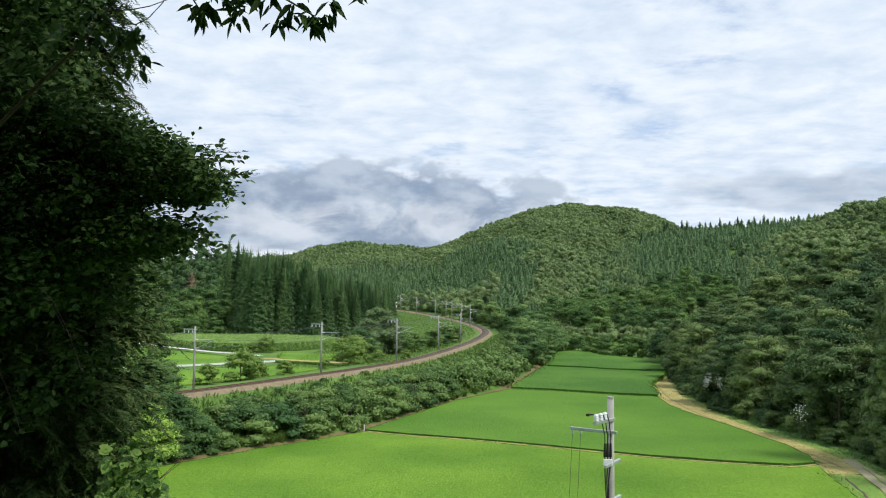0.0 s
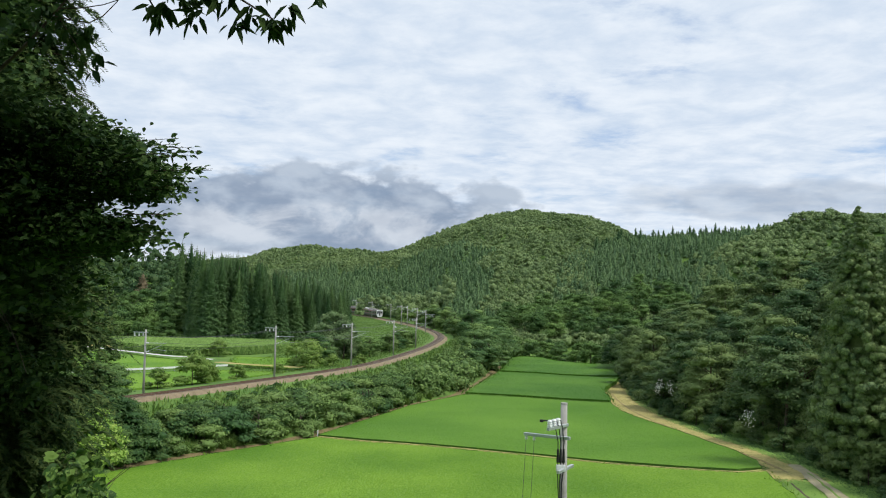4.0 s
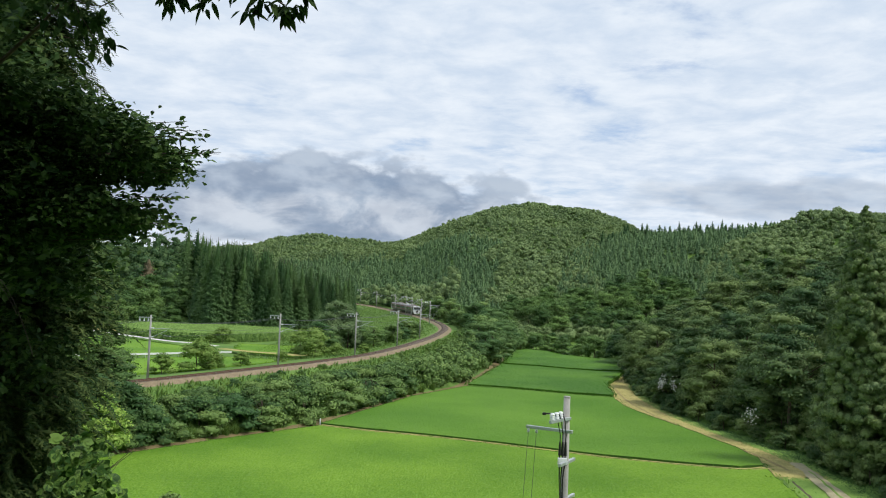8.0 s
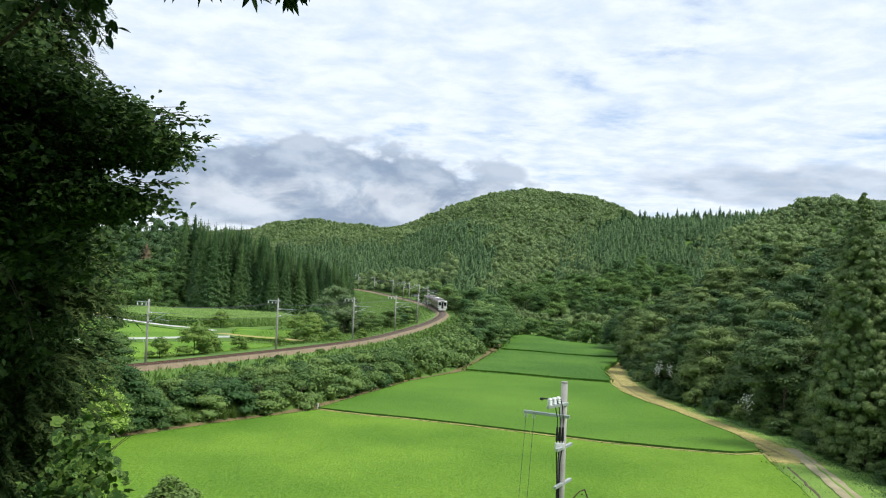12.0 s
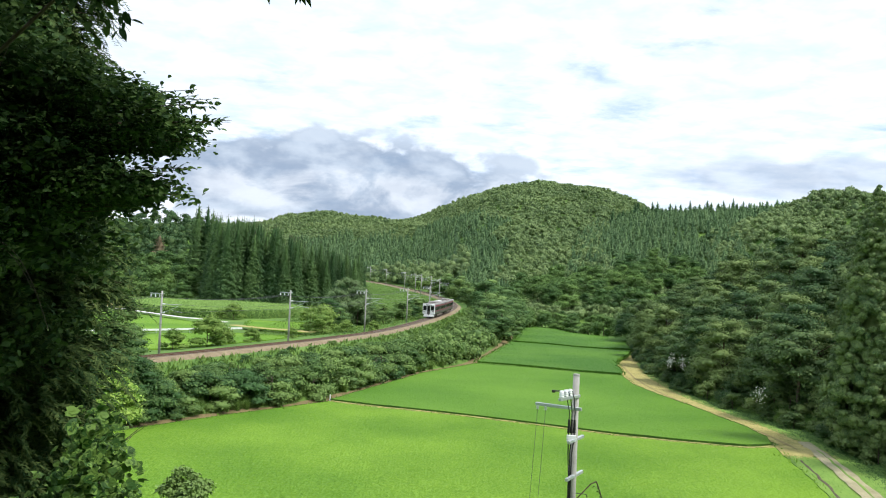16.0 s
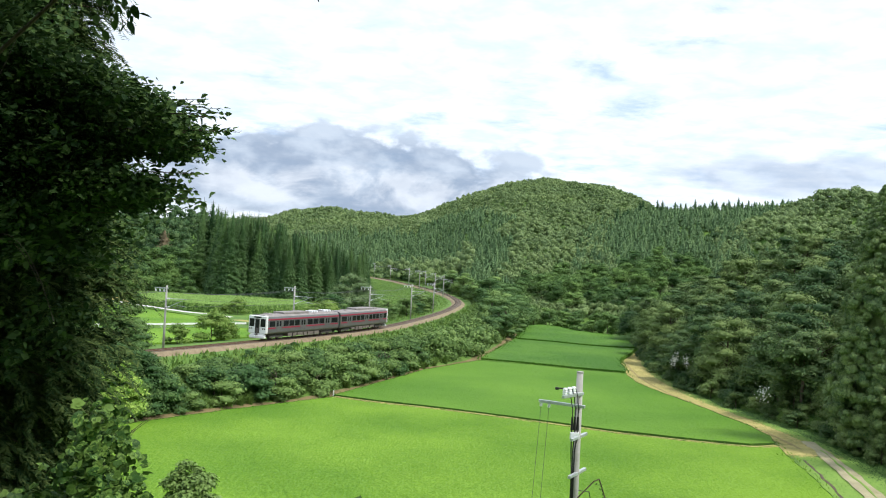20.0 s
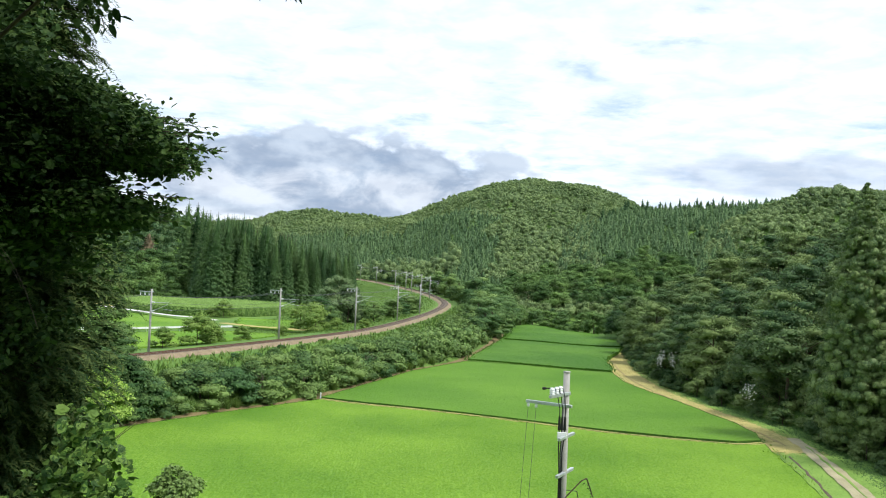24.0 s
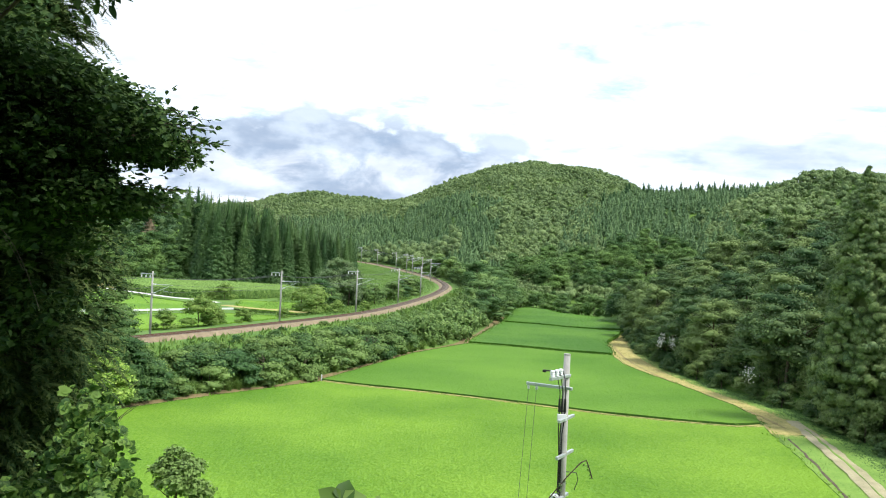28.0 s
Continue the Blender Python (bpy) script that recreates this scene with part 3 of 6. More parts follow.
def paddy(poly, z0, tall, spacing, seed, mats=(M_RICE, M_RICE_SIDE, M_RICE_BLADE), label="bright green paddy of young rice in even rows", size=0.16, name="rice_paddy", upright=False):
    """A block of rice: a rough canopy with upright sides, and its blades."""
    rng = np.random.RandomState(seed)
    top = z0 + tall
    thing = tagged(empty(name), label, "rice field", kind="stuff")
    bm = bmesh.new()
    dense = []
    for (x1, y1), (x2, y2) in zip(poly, poly[1:] + poly[:1]):
        n = max(1, int(math.hypot(x2 - x1, y2 - y1) / 1.5))
        dense += [(x1 + (x2 - x1) * i / n + rng.uniform(-0.1, 0.1), y1 + (y2 - y1) * i / n + rng.uniform(-0.1, 0.1)) for i in range(n)]
    vs = [bm.verts.new((x, y, top - 0.06)) for x, y in dense]
    bmesh.ops.triangle_fill(bm, edges=[bm.edges.new((a, b)) for a, b in zip(vs, vs[1:] + vs[:1])], use_beauty=True)
    part("canopy", bm, mats[0], thing)
    bm = bmesh.new()
    lo = [bm.verts.new((x, y, z0 - 0.4)) for x, y in dense]
    hi = [bm.verts.new((x, y, top)) for x, y in dense]
    for i in range(len(dense)):
        j = (i + 1) % len(dense)
        bm.faces.new((lo[i], lo[j], hi[j], hi[i]))
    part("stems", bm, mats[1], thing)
    a = np.array(poly)
    gx, gy = np.meshgrid(np.arange(a[:, 0].min(), a[:, 0].max(), spacing), np.arange(a[:, 1].min(), a[:, 1].max(), spacing))
    gx, gy = gx.ravel() + rng.uniform(-0.4, 0.4, gx.size) * spacing, gy.ravel() + rng.uniform(-0.4, 0.4, gx.size) * spacing
    k = inside(poly, gx, gy)
    c = np.stack([gx[k], gy[k], np.full(k.sum(), top - 0.03) + rng.uniform(-0.035, 0.035, k.sum())], 1)
    nrm = rng.normal(size=c.shape) * np.array([0.05, 0.05, 0.04]) + np.array([0, -0.2, 0.95])
    if upright:
        nrm = rng.normal(size=c.shape) * np.array([0.35, 0.35, 0.2]) + np.array([0, -0.55, 0.7])
        c[:, 2] += rng.uniform(-0.3, 0.2, len(c)) + 0.25 * lumps(c[:, 0], c[:, 1], 14, 4)
    # ragged blades along the margins
    many = 60 if upright else 7
    e = np.repeat(np.array(dense), many, 0) + rng.uniform(-0.8, 0.8, (len(dense) * many, 2)) * np.array([1, 0.6 if upright else 0.12])
    e = np.c_[e, rng.uniform(z0 + tall * 0.2, top, len(e))]
    c = np.concatenate([c, e])
    nrm = np.concatenate([nrm, rng.normal(size=e.shape) * 0.3 + np.array([0, -0.9, 0.35])])
    v, f = cards(c, nrm, size * rng.uniform(0.7, 1.25, len(c)), rng, aspect=0.15 if upright else 0.34, fold=0.06 if upright else 0.11, along=np.array([[0, 0.5, 0.8]]) + rng.normal(size=c.shape) * 0.5)
    child(new("blades", np_mesh("blades", v, f, mats[2])), thing)
    return thing


LIGHT_RICE = (M_RICE, M_RICE, M_RICE_BLADE)
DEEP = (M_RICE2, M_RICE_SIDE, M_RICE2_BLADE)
FAR_RICE = (M_RICE3, M_RICE3, M_RICE3)
T1 = [(-9.4, 101.0), (-4.2, 98.4), (2.8, 95.8), (11.6, 91.6), (20.4, 86.8), (27.4, 84.2), (32.7, 82.9), (35.6, 84.0)]
T2 = [(11.0, 149.0), (18.2, 146.6), (27.0, 142.0), (34.0, 139.8)]
T3 = [(23.0, 197.4), (30.3, 194.2), (36.4, 189.6), (42.5, 187.4), (47.6, 188.6)]
paddy([(-52, 42), (-40.6, 54.5), (-32.6, 67), (-25.2, 79.6), (-18.8, 88.6)] + [(x, y - 0.8) for x, y in T1] + [(34.9, 80.4), (33.0, 70), (30.8, 60), (28, 47), (10, 44), (-20, 42)], 0.0, 0.5, 0.24, 1)
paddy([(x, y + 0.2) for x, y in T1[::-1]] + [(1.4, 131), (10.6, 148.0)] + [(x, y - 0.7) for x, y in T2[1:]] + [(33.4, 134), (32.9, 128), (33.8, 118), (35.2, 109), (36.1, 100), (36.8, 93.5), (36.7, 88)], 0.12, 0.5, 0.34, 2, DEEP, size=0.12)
paddy([(x, y + 0.4) for x, y in T2[::-1]] + [(16, 170), (22.2, 196.6)] + [(x, y - 0.8) for x, y in T3[1:]] + [(44.5, 178), (38.6, 163), (36.0, 152), (35.0, 143)], 0.35, 0.5, 0.6, 3, FAR_RICE, size=0.22)
paddy([(x, y + 0.5) for x, y in T3[::-1]] + [(30.4, 246), (36.2, 254), (40.9, 252), (42.5, 236), (50.0, 226), (55, 218), (54, 200)], 0.5, 0.5, 0.9, 4, FAR_RICE, size=0.3)
# low bunds between the paddies
for i, (line, w) in enumerate(((T1, 0.55), (T2, 0.4), (T3, 0.4))):
    tagged(ribbon("paddy_bund", [(x, y - 0.45) for x, y in line], [-w], [w], M_STRIP if i else M_DRY, 0.46 + 0.12 * i), "low grassy bund between two paddies", "bund", kind="structure")
# beyond the railway: small fields, a tall reed bed, a lane with a rail
PLAT = 3.3
paddy([(-60, 118), (-40, 116), (-33, 125), (-24, 143), (-21, 153), (-34, 154.5), (-46, 143), (-62, 130)], PLAT - 0.1, 0.3, 0.6, 5, LIGHT_RICE, size=0.22)
paddy([(-80, 185), (-68, 203), (-50, 183), (-38, 171), (-35, 163), (-47, 150), (-60, 140), (-85, 160)], PLAT - 0.1, 0.3, 0.7, 6, LIGHT_RICE, size=0.22)
paddy([(-34, 175), (-29, 166.5), (-22, 162), (-14, 172), (-20, 189), (-36, 191)], PLAT - 0.1, 0.3, 0.7, 7, LIGHT_RICE, size=0.22)
paddy([(-70.5, 216), (-66, 208), (-59, 200.5), (-52.4, 196), (-46, 194.2), (-40.4, 197), (-34.8, 201), (-29.9, 211), (-29, 228), (-38, 236), (-60, 238), (-78, 236)], PLAT - 0.3, 2.2, 0.30, 8, upright=True,
      mats=(M_REED, M_REED_SIDE, M_REED), label="tall pale green reed bed beyond the railway", size=0.50, name="reed_bed")
tagged(ribbon("concrete_path", [(-90, 226), (-66.9, 201.5), (-60.2, 194.3), (-49.2, 182.8), (-42.4, 178.4), (-37.2, 173.0)], [-0.75], [0.75], M_PATH, 0.75), "pale concrete farm path", "path", kind="structure")
tagged(ribbon("dry_patch", [(-92, 246), (-78, 224), (-70, 213)], [-2.0], [5.6, 5.2, 1.5], M_DRY, 0.5), "dry straw-coloured patch beside the farm path", "dry grass", kind="structure")
tagged(ribbon("dry_lane", [(-35.2, 168.4), (-30.5, 164.6), (-26, 162.2), (-21.5, 160.4), (-17, 156)], [-1.3], [1.3], M_DRY, 0.62), "dry earth lane beyond the railway", "lane", kind="structure")


def guard_rail():
    thing = tagged(empty("guard_rail"), "white steel guard rail along the farm road", "guard rail")
    s, p = spline([(-62, 134, 0), (-45.7, 147, 0), (-40.1, 152.4, 0), (-34.9, 157.6, 0), (-31.8, 160, 0)], 2.0)
    for a, b in zip(p[:-1], p[1:]):
        z = PLAT + 0.62
        d = Vector(b - a).normalized()
        n = Vector((d.y, -d.x, 0)) * 0.04
        bm = bmesh.new()
        a3, b3 = Vector((a[0], a[1], z)), Vector((b[0], b[1], z))
        q = [a3 - n + Vector((0, 0, k)) for k in (-0.16, 0.16)] + [a3 + n + Vector((0, 0, k)) for k in (0.16, 0.05, -0.05, -0.16)]
        q2 = [v + (b3 - a3) for v in q]
        v1, v2 = [bm.verts.new(v) for v in q], [bm.verts.new(v) for v in q2]
        for i in range(6):
            j = (i + 1) % 6
            bm.faces.new((v1[i], v1[j], v2[j], v2[i]))
        bm.faces.new(v1)
        bm.faces.new(v2[::-1])
        part("beam", bm, M_WHITE, thing)
        bm = bmesh.new()
        rod(bm, (a[0], a[1] + 0.08, PLAT - 0.2), (a[0], a[1] + 0.08, PLAT + 0.85), 0.06)
        part("post", bm, M_GALV, thing)


guard_rail()
bm = bmesh.new()
rod(bm, (-9.6, 102.2, 0.1), (-9.6, 102.2, 0.95), 0.09, 0.07)
tagged(part("marker_post", bm, M_WHITE), "short white marker post at the foot of the bank", "post")


# ---- railway ----
def railway():
    n = len(RAIL_P)
    d = np.gradient(RAIL_P, axis=0)
    d[:, 2] = 0
    d = unit(d)
    r = np.stack([d[:, 1], -d[:, 0], 0 * d[:, 0]], 1)

    def sweep(name, profile, mat, parent, closed=True):
        k = len(profile)
        v = np.stack([RAIL_P + r * o + np.array([0, 0, h]) for o, h in profile], 1).reshape(-1, 3)
        j = np.arange(k if closed else k - 1)
        i = (np.arange(n - 1)[:, None] * k)
        f = np.stack([i + j, i + (j + 1) % k, i + k + (j + 1) % k, i + k + j], -1).reshape(-1, 4)
        ob = new(name, np_mesh(name, v, f, mat))
        ob.parent = parent
        return ob

    track = tagged(empty("railway_track"), "single railway track on rusty ballast curving round the bank", "railway track", kind="structure")
    sweep("ballast", [(-2.5, -0.95), (-1.45, -0.2), (-1.1, -0.15), (1.1, -0.15), (1.45, -0.2), (2.5, -0.95)], M_BALLAST, track, False)
    sweep("track_bed", [(-1.05, -0.146), (-0.6, -0.13), (0.6, -0.13), (1.05, -0.146)], M_BED, track, False)
    for o in (-0.534, 0.534):
        sweep("rail", [(o - 0.07, -0.13), (o - 0.012, -0.1), (o - 0.035, -0.03), (o - 0.035, 0.0), (o + 0.035, 0.0), (o + 0.035, -0.03), (o + 0.012, -0.1), (o + 0.07, -0.13)], M_RAIL, track)
    bm_v, bm_f = [], []
    cube = np.array([[x, y, z] for x in (-1, 1) for y in (-1, 1) for z in (0, 1)])
    quads = np.array([[0, 1, 3, 2], [4, 6, 7, 5], [0, 4, 5, 1], [2, 3, 7, 6], [1, 5, 7, 3], [0, 2, 6, 4]])
    for s in np.arange(30, 450, 0.62):
        p, dd, rr = rail_frame(s)
        up = np.array([0, 0, 1.0])
        bm_v.append(p + cube[:, :1] * rr * 1.05 + cube[:, 1:2] * dd * 0.11 + (cube[:, 2:] * 0.10 - 0.20) * up)
        bm_f.append(quads + 8 * len(bm_f))
    ob = new("sleepers", np_mesh("sleepers", np.concatenate(bm_v), np.concatenate(bm_f), M_SLEEPER))
    ob.parent = track
    ob["kind"] = "stuff"


railway()
POLES = [416.7, 388.2, 359.8, 330.2, 294.3, 260.6, 188.8, 166.7, 145.6, 134.0, 113.9, 83.3, 62.2]


def catenary_pole():
    """Mast of the overhead line: x points across the track."""
    thing = tagged(empty("catenary_pole"), "grey concrete catenary mast with steel cantilever and white insulators", "catenary mast", "catenary masts")
    bm = bmesh.new()
    rod(bm, (0, 0, -1.2), (0, 0, 7.5), 0.16, 0.11, 12)
    part("mast", bm, M_CONCRETE, thing, smooth=True)
    bm = bmesh.new()
    rod(bm, (0.1, 0, 5.9), (3.2, 0, 5.95), 0.035)
    part("cantilever_tube", bm, M_GALV, thing)
    bm = bmesh.new()
    rod(bm, (0.1, 0, 4.75), (2.6, 0, 5.75), 0.035)
    part("cantilever_brace", bm, M_GALV, thing)
    bm = bmesh.new()
    rod(bm, (1.7, 0, 5.2), (3.3, 0, 5.05), 0.022)
    part("steady_arm", bm, M_GALV, thing)
    bm = bmesh.new()
    box(bm, (-1.9, -0.05, 7.1), (0.35, 0.05, 7.2), 0.01)
    part("cross_arm", bm, M_GALV, thing)
    for x in (-1.75, -1.05, -0.4):
        bm = bmesh.new()
        for k in range(3):
            rod(bm, (x, 0, 6.9 - k * 0.09), (x, 0, 6.96 - k * 0.09), 0.10, 0.06)
        rod(bm, (x, 0, 6.7), (x, 0, 7.1), 0.03)
        part("insulator", bm, M_PORCELAIN, thing)
    for a, b in (((0.2, 0, 5.9), (0.55, 0, 5.91)), ((0.2, 0, 4.79), (0.55, 0, 4.93))):
        bm = bmesh.new()
        rod(bm, a, b, 0.085)
        part("rod_insulator", bm, M_PORCELAIN, thing)
    return thing


def catenary():
    first = None
    tops = []
    for s in POLES:
        p, d, r = rail_frame(s)
        q = p + r * 3.0
        m = pose(q[0], q[1], p[2] - 0.2, 0, 0, math.degrees(math.atan2(-r[1], -r[0])))
        if first is None:
            first = catenary_pole()
            first.matrix_basis = m
        else:
            copy_thing(first, m)
        tops.append(m)
    wires = tagged(empty("overhead_wires"), "thin dark overhead contact and feeder wires along the railway", "overhead wire")
    for name, loc, drop in (("contact_wire", (3.1, 0, 5.05), 0.05), ("messenger_wire", (3.1, 0, 5.98), 0.55), ("feeder_wire", (-1.75, 0, 6.7), 0.5), ("feeder_wire", (-1.05, 0, 6.7), 0.5), ("feeder_wire", (-0.4, 0, 6.7), 0.5)):
        bm = bmesh.new()
        for a, b in zip(tops[:-1], tops[1:]):
            tube(bm, sag(a @ Vector(loc), b @ Vector(loc), drop, 6), 0.017, 4)
        part(name, bm, M_WIRE, wires)


catenary()

# ---- woods ----
def bearing(x, y):
    return np.degrees(np.arctan2(x, y))


def scatter(rng, spacing, test, box4):
    gx, gy = np.meshgrid(np.arange(box4[0], box4[1], spacing), np.arange(box4[2], box4[3], spacing))
    x = gx.ravel() + rng.uniform(-0.45, 0.45, gx.size) * spacing
    y = gy.ravel() + rng.uniform(-0.45, 0.45, gx.size) * spacing
    k = test(x, y)
    return x[k], y[k]


def far_broadleaf(name, x, y, radius, tall, detail, mat, seed, label):
    """Rounded crowns of a far wood in one mesh; detail: leaf clumps for a crown at 300 m."""
    rng = np.random.RandomState(seed)
    z = height(x, y)
    r = np.hypot(x, y)
    V, F, base = [], [], 0
    cnt = np.clip(detail * 1.35 * (300 / r) ** 1.6, 26, 560).astype(int)
    for i in range(len(x)):
        R, H = radius * rng.uniform(0.7, 1.3), tall * rng.uniform(0.75, 1.25)
        k = 6 if r[i] < 500 else 4
        c, rr = lobes(rng, k, R, H)
        rr = rr * 1.15
        c = c + np.array([x[i], y[i], z[i]])
        j = rng.choice(k, cnt[i])
        d = unit(rng.normal(size=(cnt[i], 3)) + np.array([0, -0.35, 0.5]))
        p = c[j] + d * (rr[j] * rng.uniform(0.6, 1.2, cnt[i]))[:, None] * np.array([1.1, 1.1, 0.72])
        size = max(0.28, 0.00105 * r[i])
        for v, f in (cards(p, d * 0.8 + np.array([0, 0, 0.3]) + rng.normal(size=d.shape) * 0.45, size * rng.uniform(0.7, 1.4, cnt[i]), rng, aspect=0.65), cores(c, rr * 0.8, rng, 6, 3, 0.78, 0.16)):
            V.append(v), F.append(f + base)
            base += len(v)
    me = np_mesh(name, np.concatenate(V), np.concatenate(F), mat)
    return tagged(new(name, me), label, "woods", kind="stuff")


def conifer_points(rng, count, radius, tall, power=0.84):
    h = 0.945 - rng.uniform(0, 1, count) ** 0.6 * 0.905
    a = rng.uniform(0, 2 * np.pi, count)
    tier = 0.74 + 0.34 * (1 - np.mod(h * 13 + a * 0.8, 1.0))
    r = radius * (1 - h) ** power * tier * rng.uniform(0.72, 1.08, count)
    out = np.stack([np.cos(a), np.sin(a), np.zeros(count)], 1)
    p = out * r[:, None]
    p[:, 2] = h * tall
    along = out + np.array([0, 0, -0.75])
    return p, out * 0.75 + np.array([0, 0, 0.65]) + rng.normal(size=p.shape) * 0.22, along


def spires(rng, x, y, z, R, H, seg=8, tiers=6):
    """Jagged tiered cones of conifers, as quads."""
    h, rad = [], []
    for t in range(tiers):
        f = t / tiers
        h += [0.05 + 0.93 * f, 0.05 + 0.93 * (f + 0.75 / tiers)]
        rad += [(1 - f) ** 0.84, max((1 - f - 1.0 / tiers), 0.0) ** 0.84 * 0.66 + 0.02]
    h, rad = np.array(h), np.array(rad)
    lon = np.arange(seg) * 2 * np.pi / seg
    n, m = len(x), len(h)
    a = lon[None, None, :] + rng.uniform(0, 6.3, n)[:, None, None] + np.zeros((n, m, 1))
    rr = rad[None, :, None] * R[:, None, None] * rng.uniform(0.72, 1.2, (n, m, seg))
    zz = h[None, :, None] * H[:, None, None] + rng.normal(size=(n, m, seg)) * 0.22
    v = np.stack([x[:, None, None] + rr * np.cos(a), y[:, None, None] + rr * np.sin(a), z[:, None, None] + zz], -1).reshape(-1, 3)
    i = np.arange(m - 1)[:, None] * seg + np.arange(seg)[None, :]
    j = np.arange(m - 1)[:, None] * seg + (np.arange(seg)[None, :] + 1) % seg
    q = np.stack([i, j, j + seg, i + seg], -1).reshape(-1, 4)
    return v, (q[None] + (np.arange(n) * m * seg)[:, None, None]).reshape(-1, 4)


def far_conifers(name, x, y, radius, tall, detail, mat, seed, label):
    rng = np.random.RandomState(seed)
    z = height(x, y)
    r = np.hypot(x, y)
    Rs, Hs = radius * rng.uniform(0.8, 1.2, len(x)), tall * rng.uniform(0.75, 1.22, len(x))
    v, f = spires(rng, x, y, z, Rs * 0.62, Hs)
    V, F, base = [v], [f], len(v)
    cnt = np.clip(detail * 0.5 * (400 / r) ** 1.2, 14, 300).astype(int)
    for i in range(len(x)):
        p, n, al = conifer_points(rng, cnt[i], Rs[i] * 1.1, Hs[i])
        v, f = cards(p + np.array([x[i], y[i], z[i]]), n, max(0.45, 0.0016 * r[i]) * rng.uniform(0.7, 1.3, cnt[i]) * (1.05 - 0.5 * p[:, 2] / Hs[i]), rng, aspect=0.4, along=al)
        V.append(v), F.append(f + base)
        base += len(v)
    return tagged(new(name, np_mesh(name, np.concatenate(V), np.concatenate(F), mat)), label, "woods", kind="stuff")


RNG = np.random.RandomState(11)


def on_hill(name, lo, hi, a0, a1):
    def test(x, y):
        u, h = hill_share(name, x, y)
        az = bearing(x, y)
        return (u > lo) & (u < hi) & (az > a0) & (az < a1) & (h > height(x, y) - 4)
    return test


def away_from_track(x, y, d):
    k = np.ones(len(x), bool)
    for p in RAIL_P[::5]:
        k &= np.hypot(x - p[0], y - p[1]) > d
    return k


# the main hill: conifers on its near flank, broadleaf trees elsewhere
wx, wy = scatter(RNG, 4.5, on_hill("main", 0.0, 1.06, -9, 18.5), (-120, 260, 270, 790))
flank = (bearing(wx, wy) < 5.0 + lumps(wx, wy, 90, 31) * 1.6) & (hill_share("main", wx, wy)[0] < 0.62 + lumps(wx, wy, 70, 8) * 0.15)
keep = away_from_track(wx, wy, 11)
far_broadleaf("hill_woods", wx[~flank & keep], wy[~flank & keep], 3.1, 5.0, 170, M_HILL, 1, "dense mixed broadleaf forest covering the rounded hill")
far_conifers("hill_conifers", wx[flank & keep], wy[flank & keep], 2.9, 6.6, 120, M_CONIFER, 2, "dark conifers on the flank of the hill")
# the conifer ridge and the broadleaf belt at its foot
wx, wy = scatter(RNG, 4.5, on_hill("ridge", 0.0, 1.05, 5.5, 31), (20, 330, 230, 540))
belt = hill_share("ridge", wx, wy)[0] < 0.30 + lumps(wx, wy, 80, 5) * 0.10
far_conifers("ridge_conifers", wx[~belt], wy[~belt], 3.1, 6.6, 150, M_CONIFER, 3, "planted conifer forest along the ridge")
bx, by = wx[belt][::3], wy[belt][::3]
BELT_AT = [(bx, by)]
# trees close behind the last paddy
ex_ = np.array([27, 31, 35, 39.5, 42.5, 44, 47.5, 51, 55, 58.5, 33, 40, 46, 50, 55, 60, 37, 44, 52, 60, 30, 48, 57, 65, 66])
ey_ = np.array([256, 259, 262, 260, 252, 243, 235, 232, 228, 222, 268, 270, 255, 244, 240, 234, 280, 268, 254, 246, 277, 282, 264, 256, 240])
BELT_AT.append((ex_, ey_))
# taller conifers that stand out along the skyline of the ridge
az_ = np.radians(np.r_[12.7, 13.1, 13.35, np.arange(14.0, 21.5, 0.38) + RNG.uniform(-0.12, 0.12, 20)])
far_conifers("crest_conifers", 519 * np.sin(az_), 519 * np.cos(az_), 2.7, 9.6, 300, M_CEDAR, 13, "row of tall dark conifers on the crest of the ridge")
wx, wy = scatter(RNG, 3.8, on_hill("far_right", 0.15, 1.05, 19, 31), (120, 300, 250, 480))
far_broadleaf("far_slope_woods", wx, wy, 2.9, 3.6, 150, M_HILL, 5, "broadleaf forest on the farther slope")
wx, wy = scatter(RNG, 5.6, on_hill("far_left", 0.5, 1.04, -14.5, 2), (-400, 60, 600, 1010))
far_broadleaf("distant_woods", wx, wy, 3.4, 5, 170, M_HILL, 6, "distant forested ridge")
wx, wy = scatter(RNG, 6.6, on_hill("left", -0.02, 1.05, -24, -6.5), (-190, -20, 230, 430))
keep = away_from_track(wx, wy, 12)
front = keep & (hill_share("left", wx, wy)[0] < 0.32) & (bearing(wx, wy) < -12.6)
BELT_AT.append((wx[front], wy[front]))
lx_, ly_ = scatter(RNG, 5.8, lambda x, y: (bearing(x, y) > -21) & (bearing(x, y) < -13.0) & (np.hypot(x, y) > 252) & (np.hypot(x, y) < 274), (-110, -50, 220, 270))
BELT_AT.append((lx_[::2], ly_[::2]))
keep &= ~front
far_broadleaf("left_woods", wx[keep], wy[keep], 4.4, 10, 220, M_RIGHT, 7, "mixed broadleaf forest behind the reed bed")
wx, wy = scatter(RNG, 6.0, lambda x, y: (bearing(x, y) > -3.5) & (bearing(x, y) < 3.2) & (np.hypot(x, y) > 385) & (np.hypot(x, y) < 455), (-40, 30, 360, 470))
keep = away_from_track(wx, wy, 10)
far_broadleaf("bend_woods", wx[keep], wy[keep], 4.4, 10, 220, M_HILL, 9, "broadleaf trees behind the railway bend")


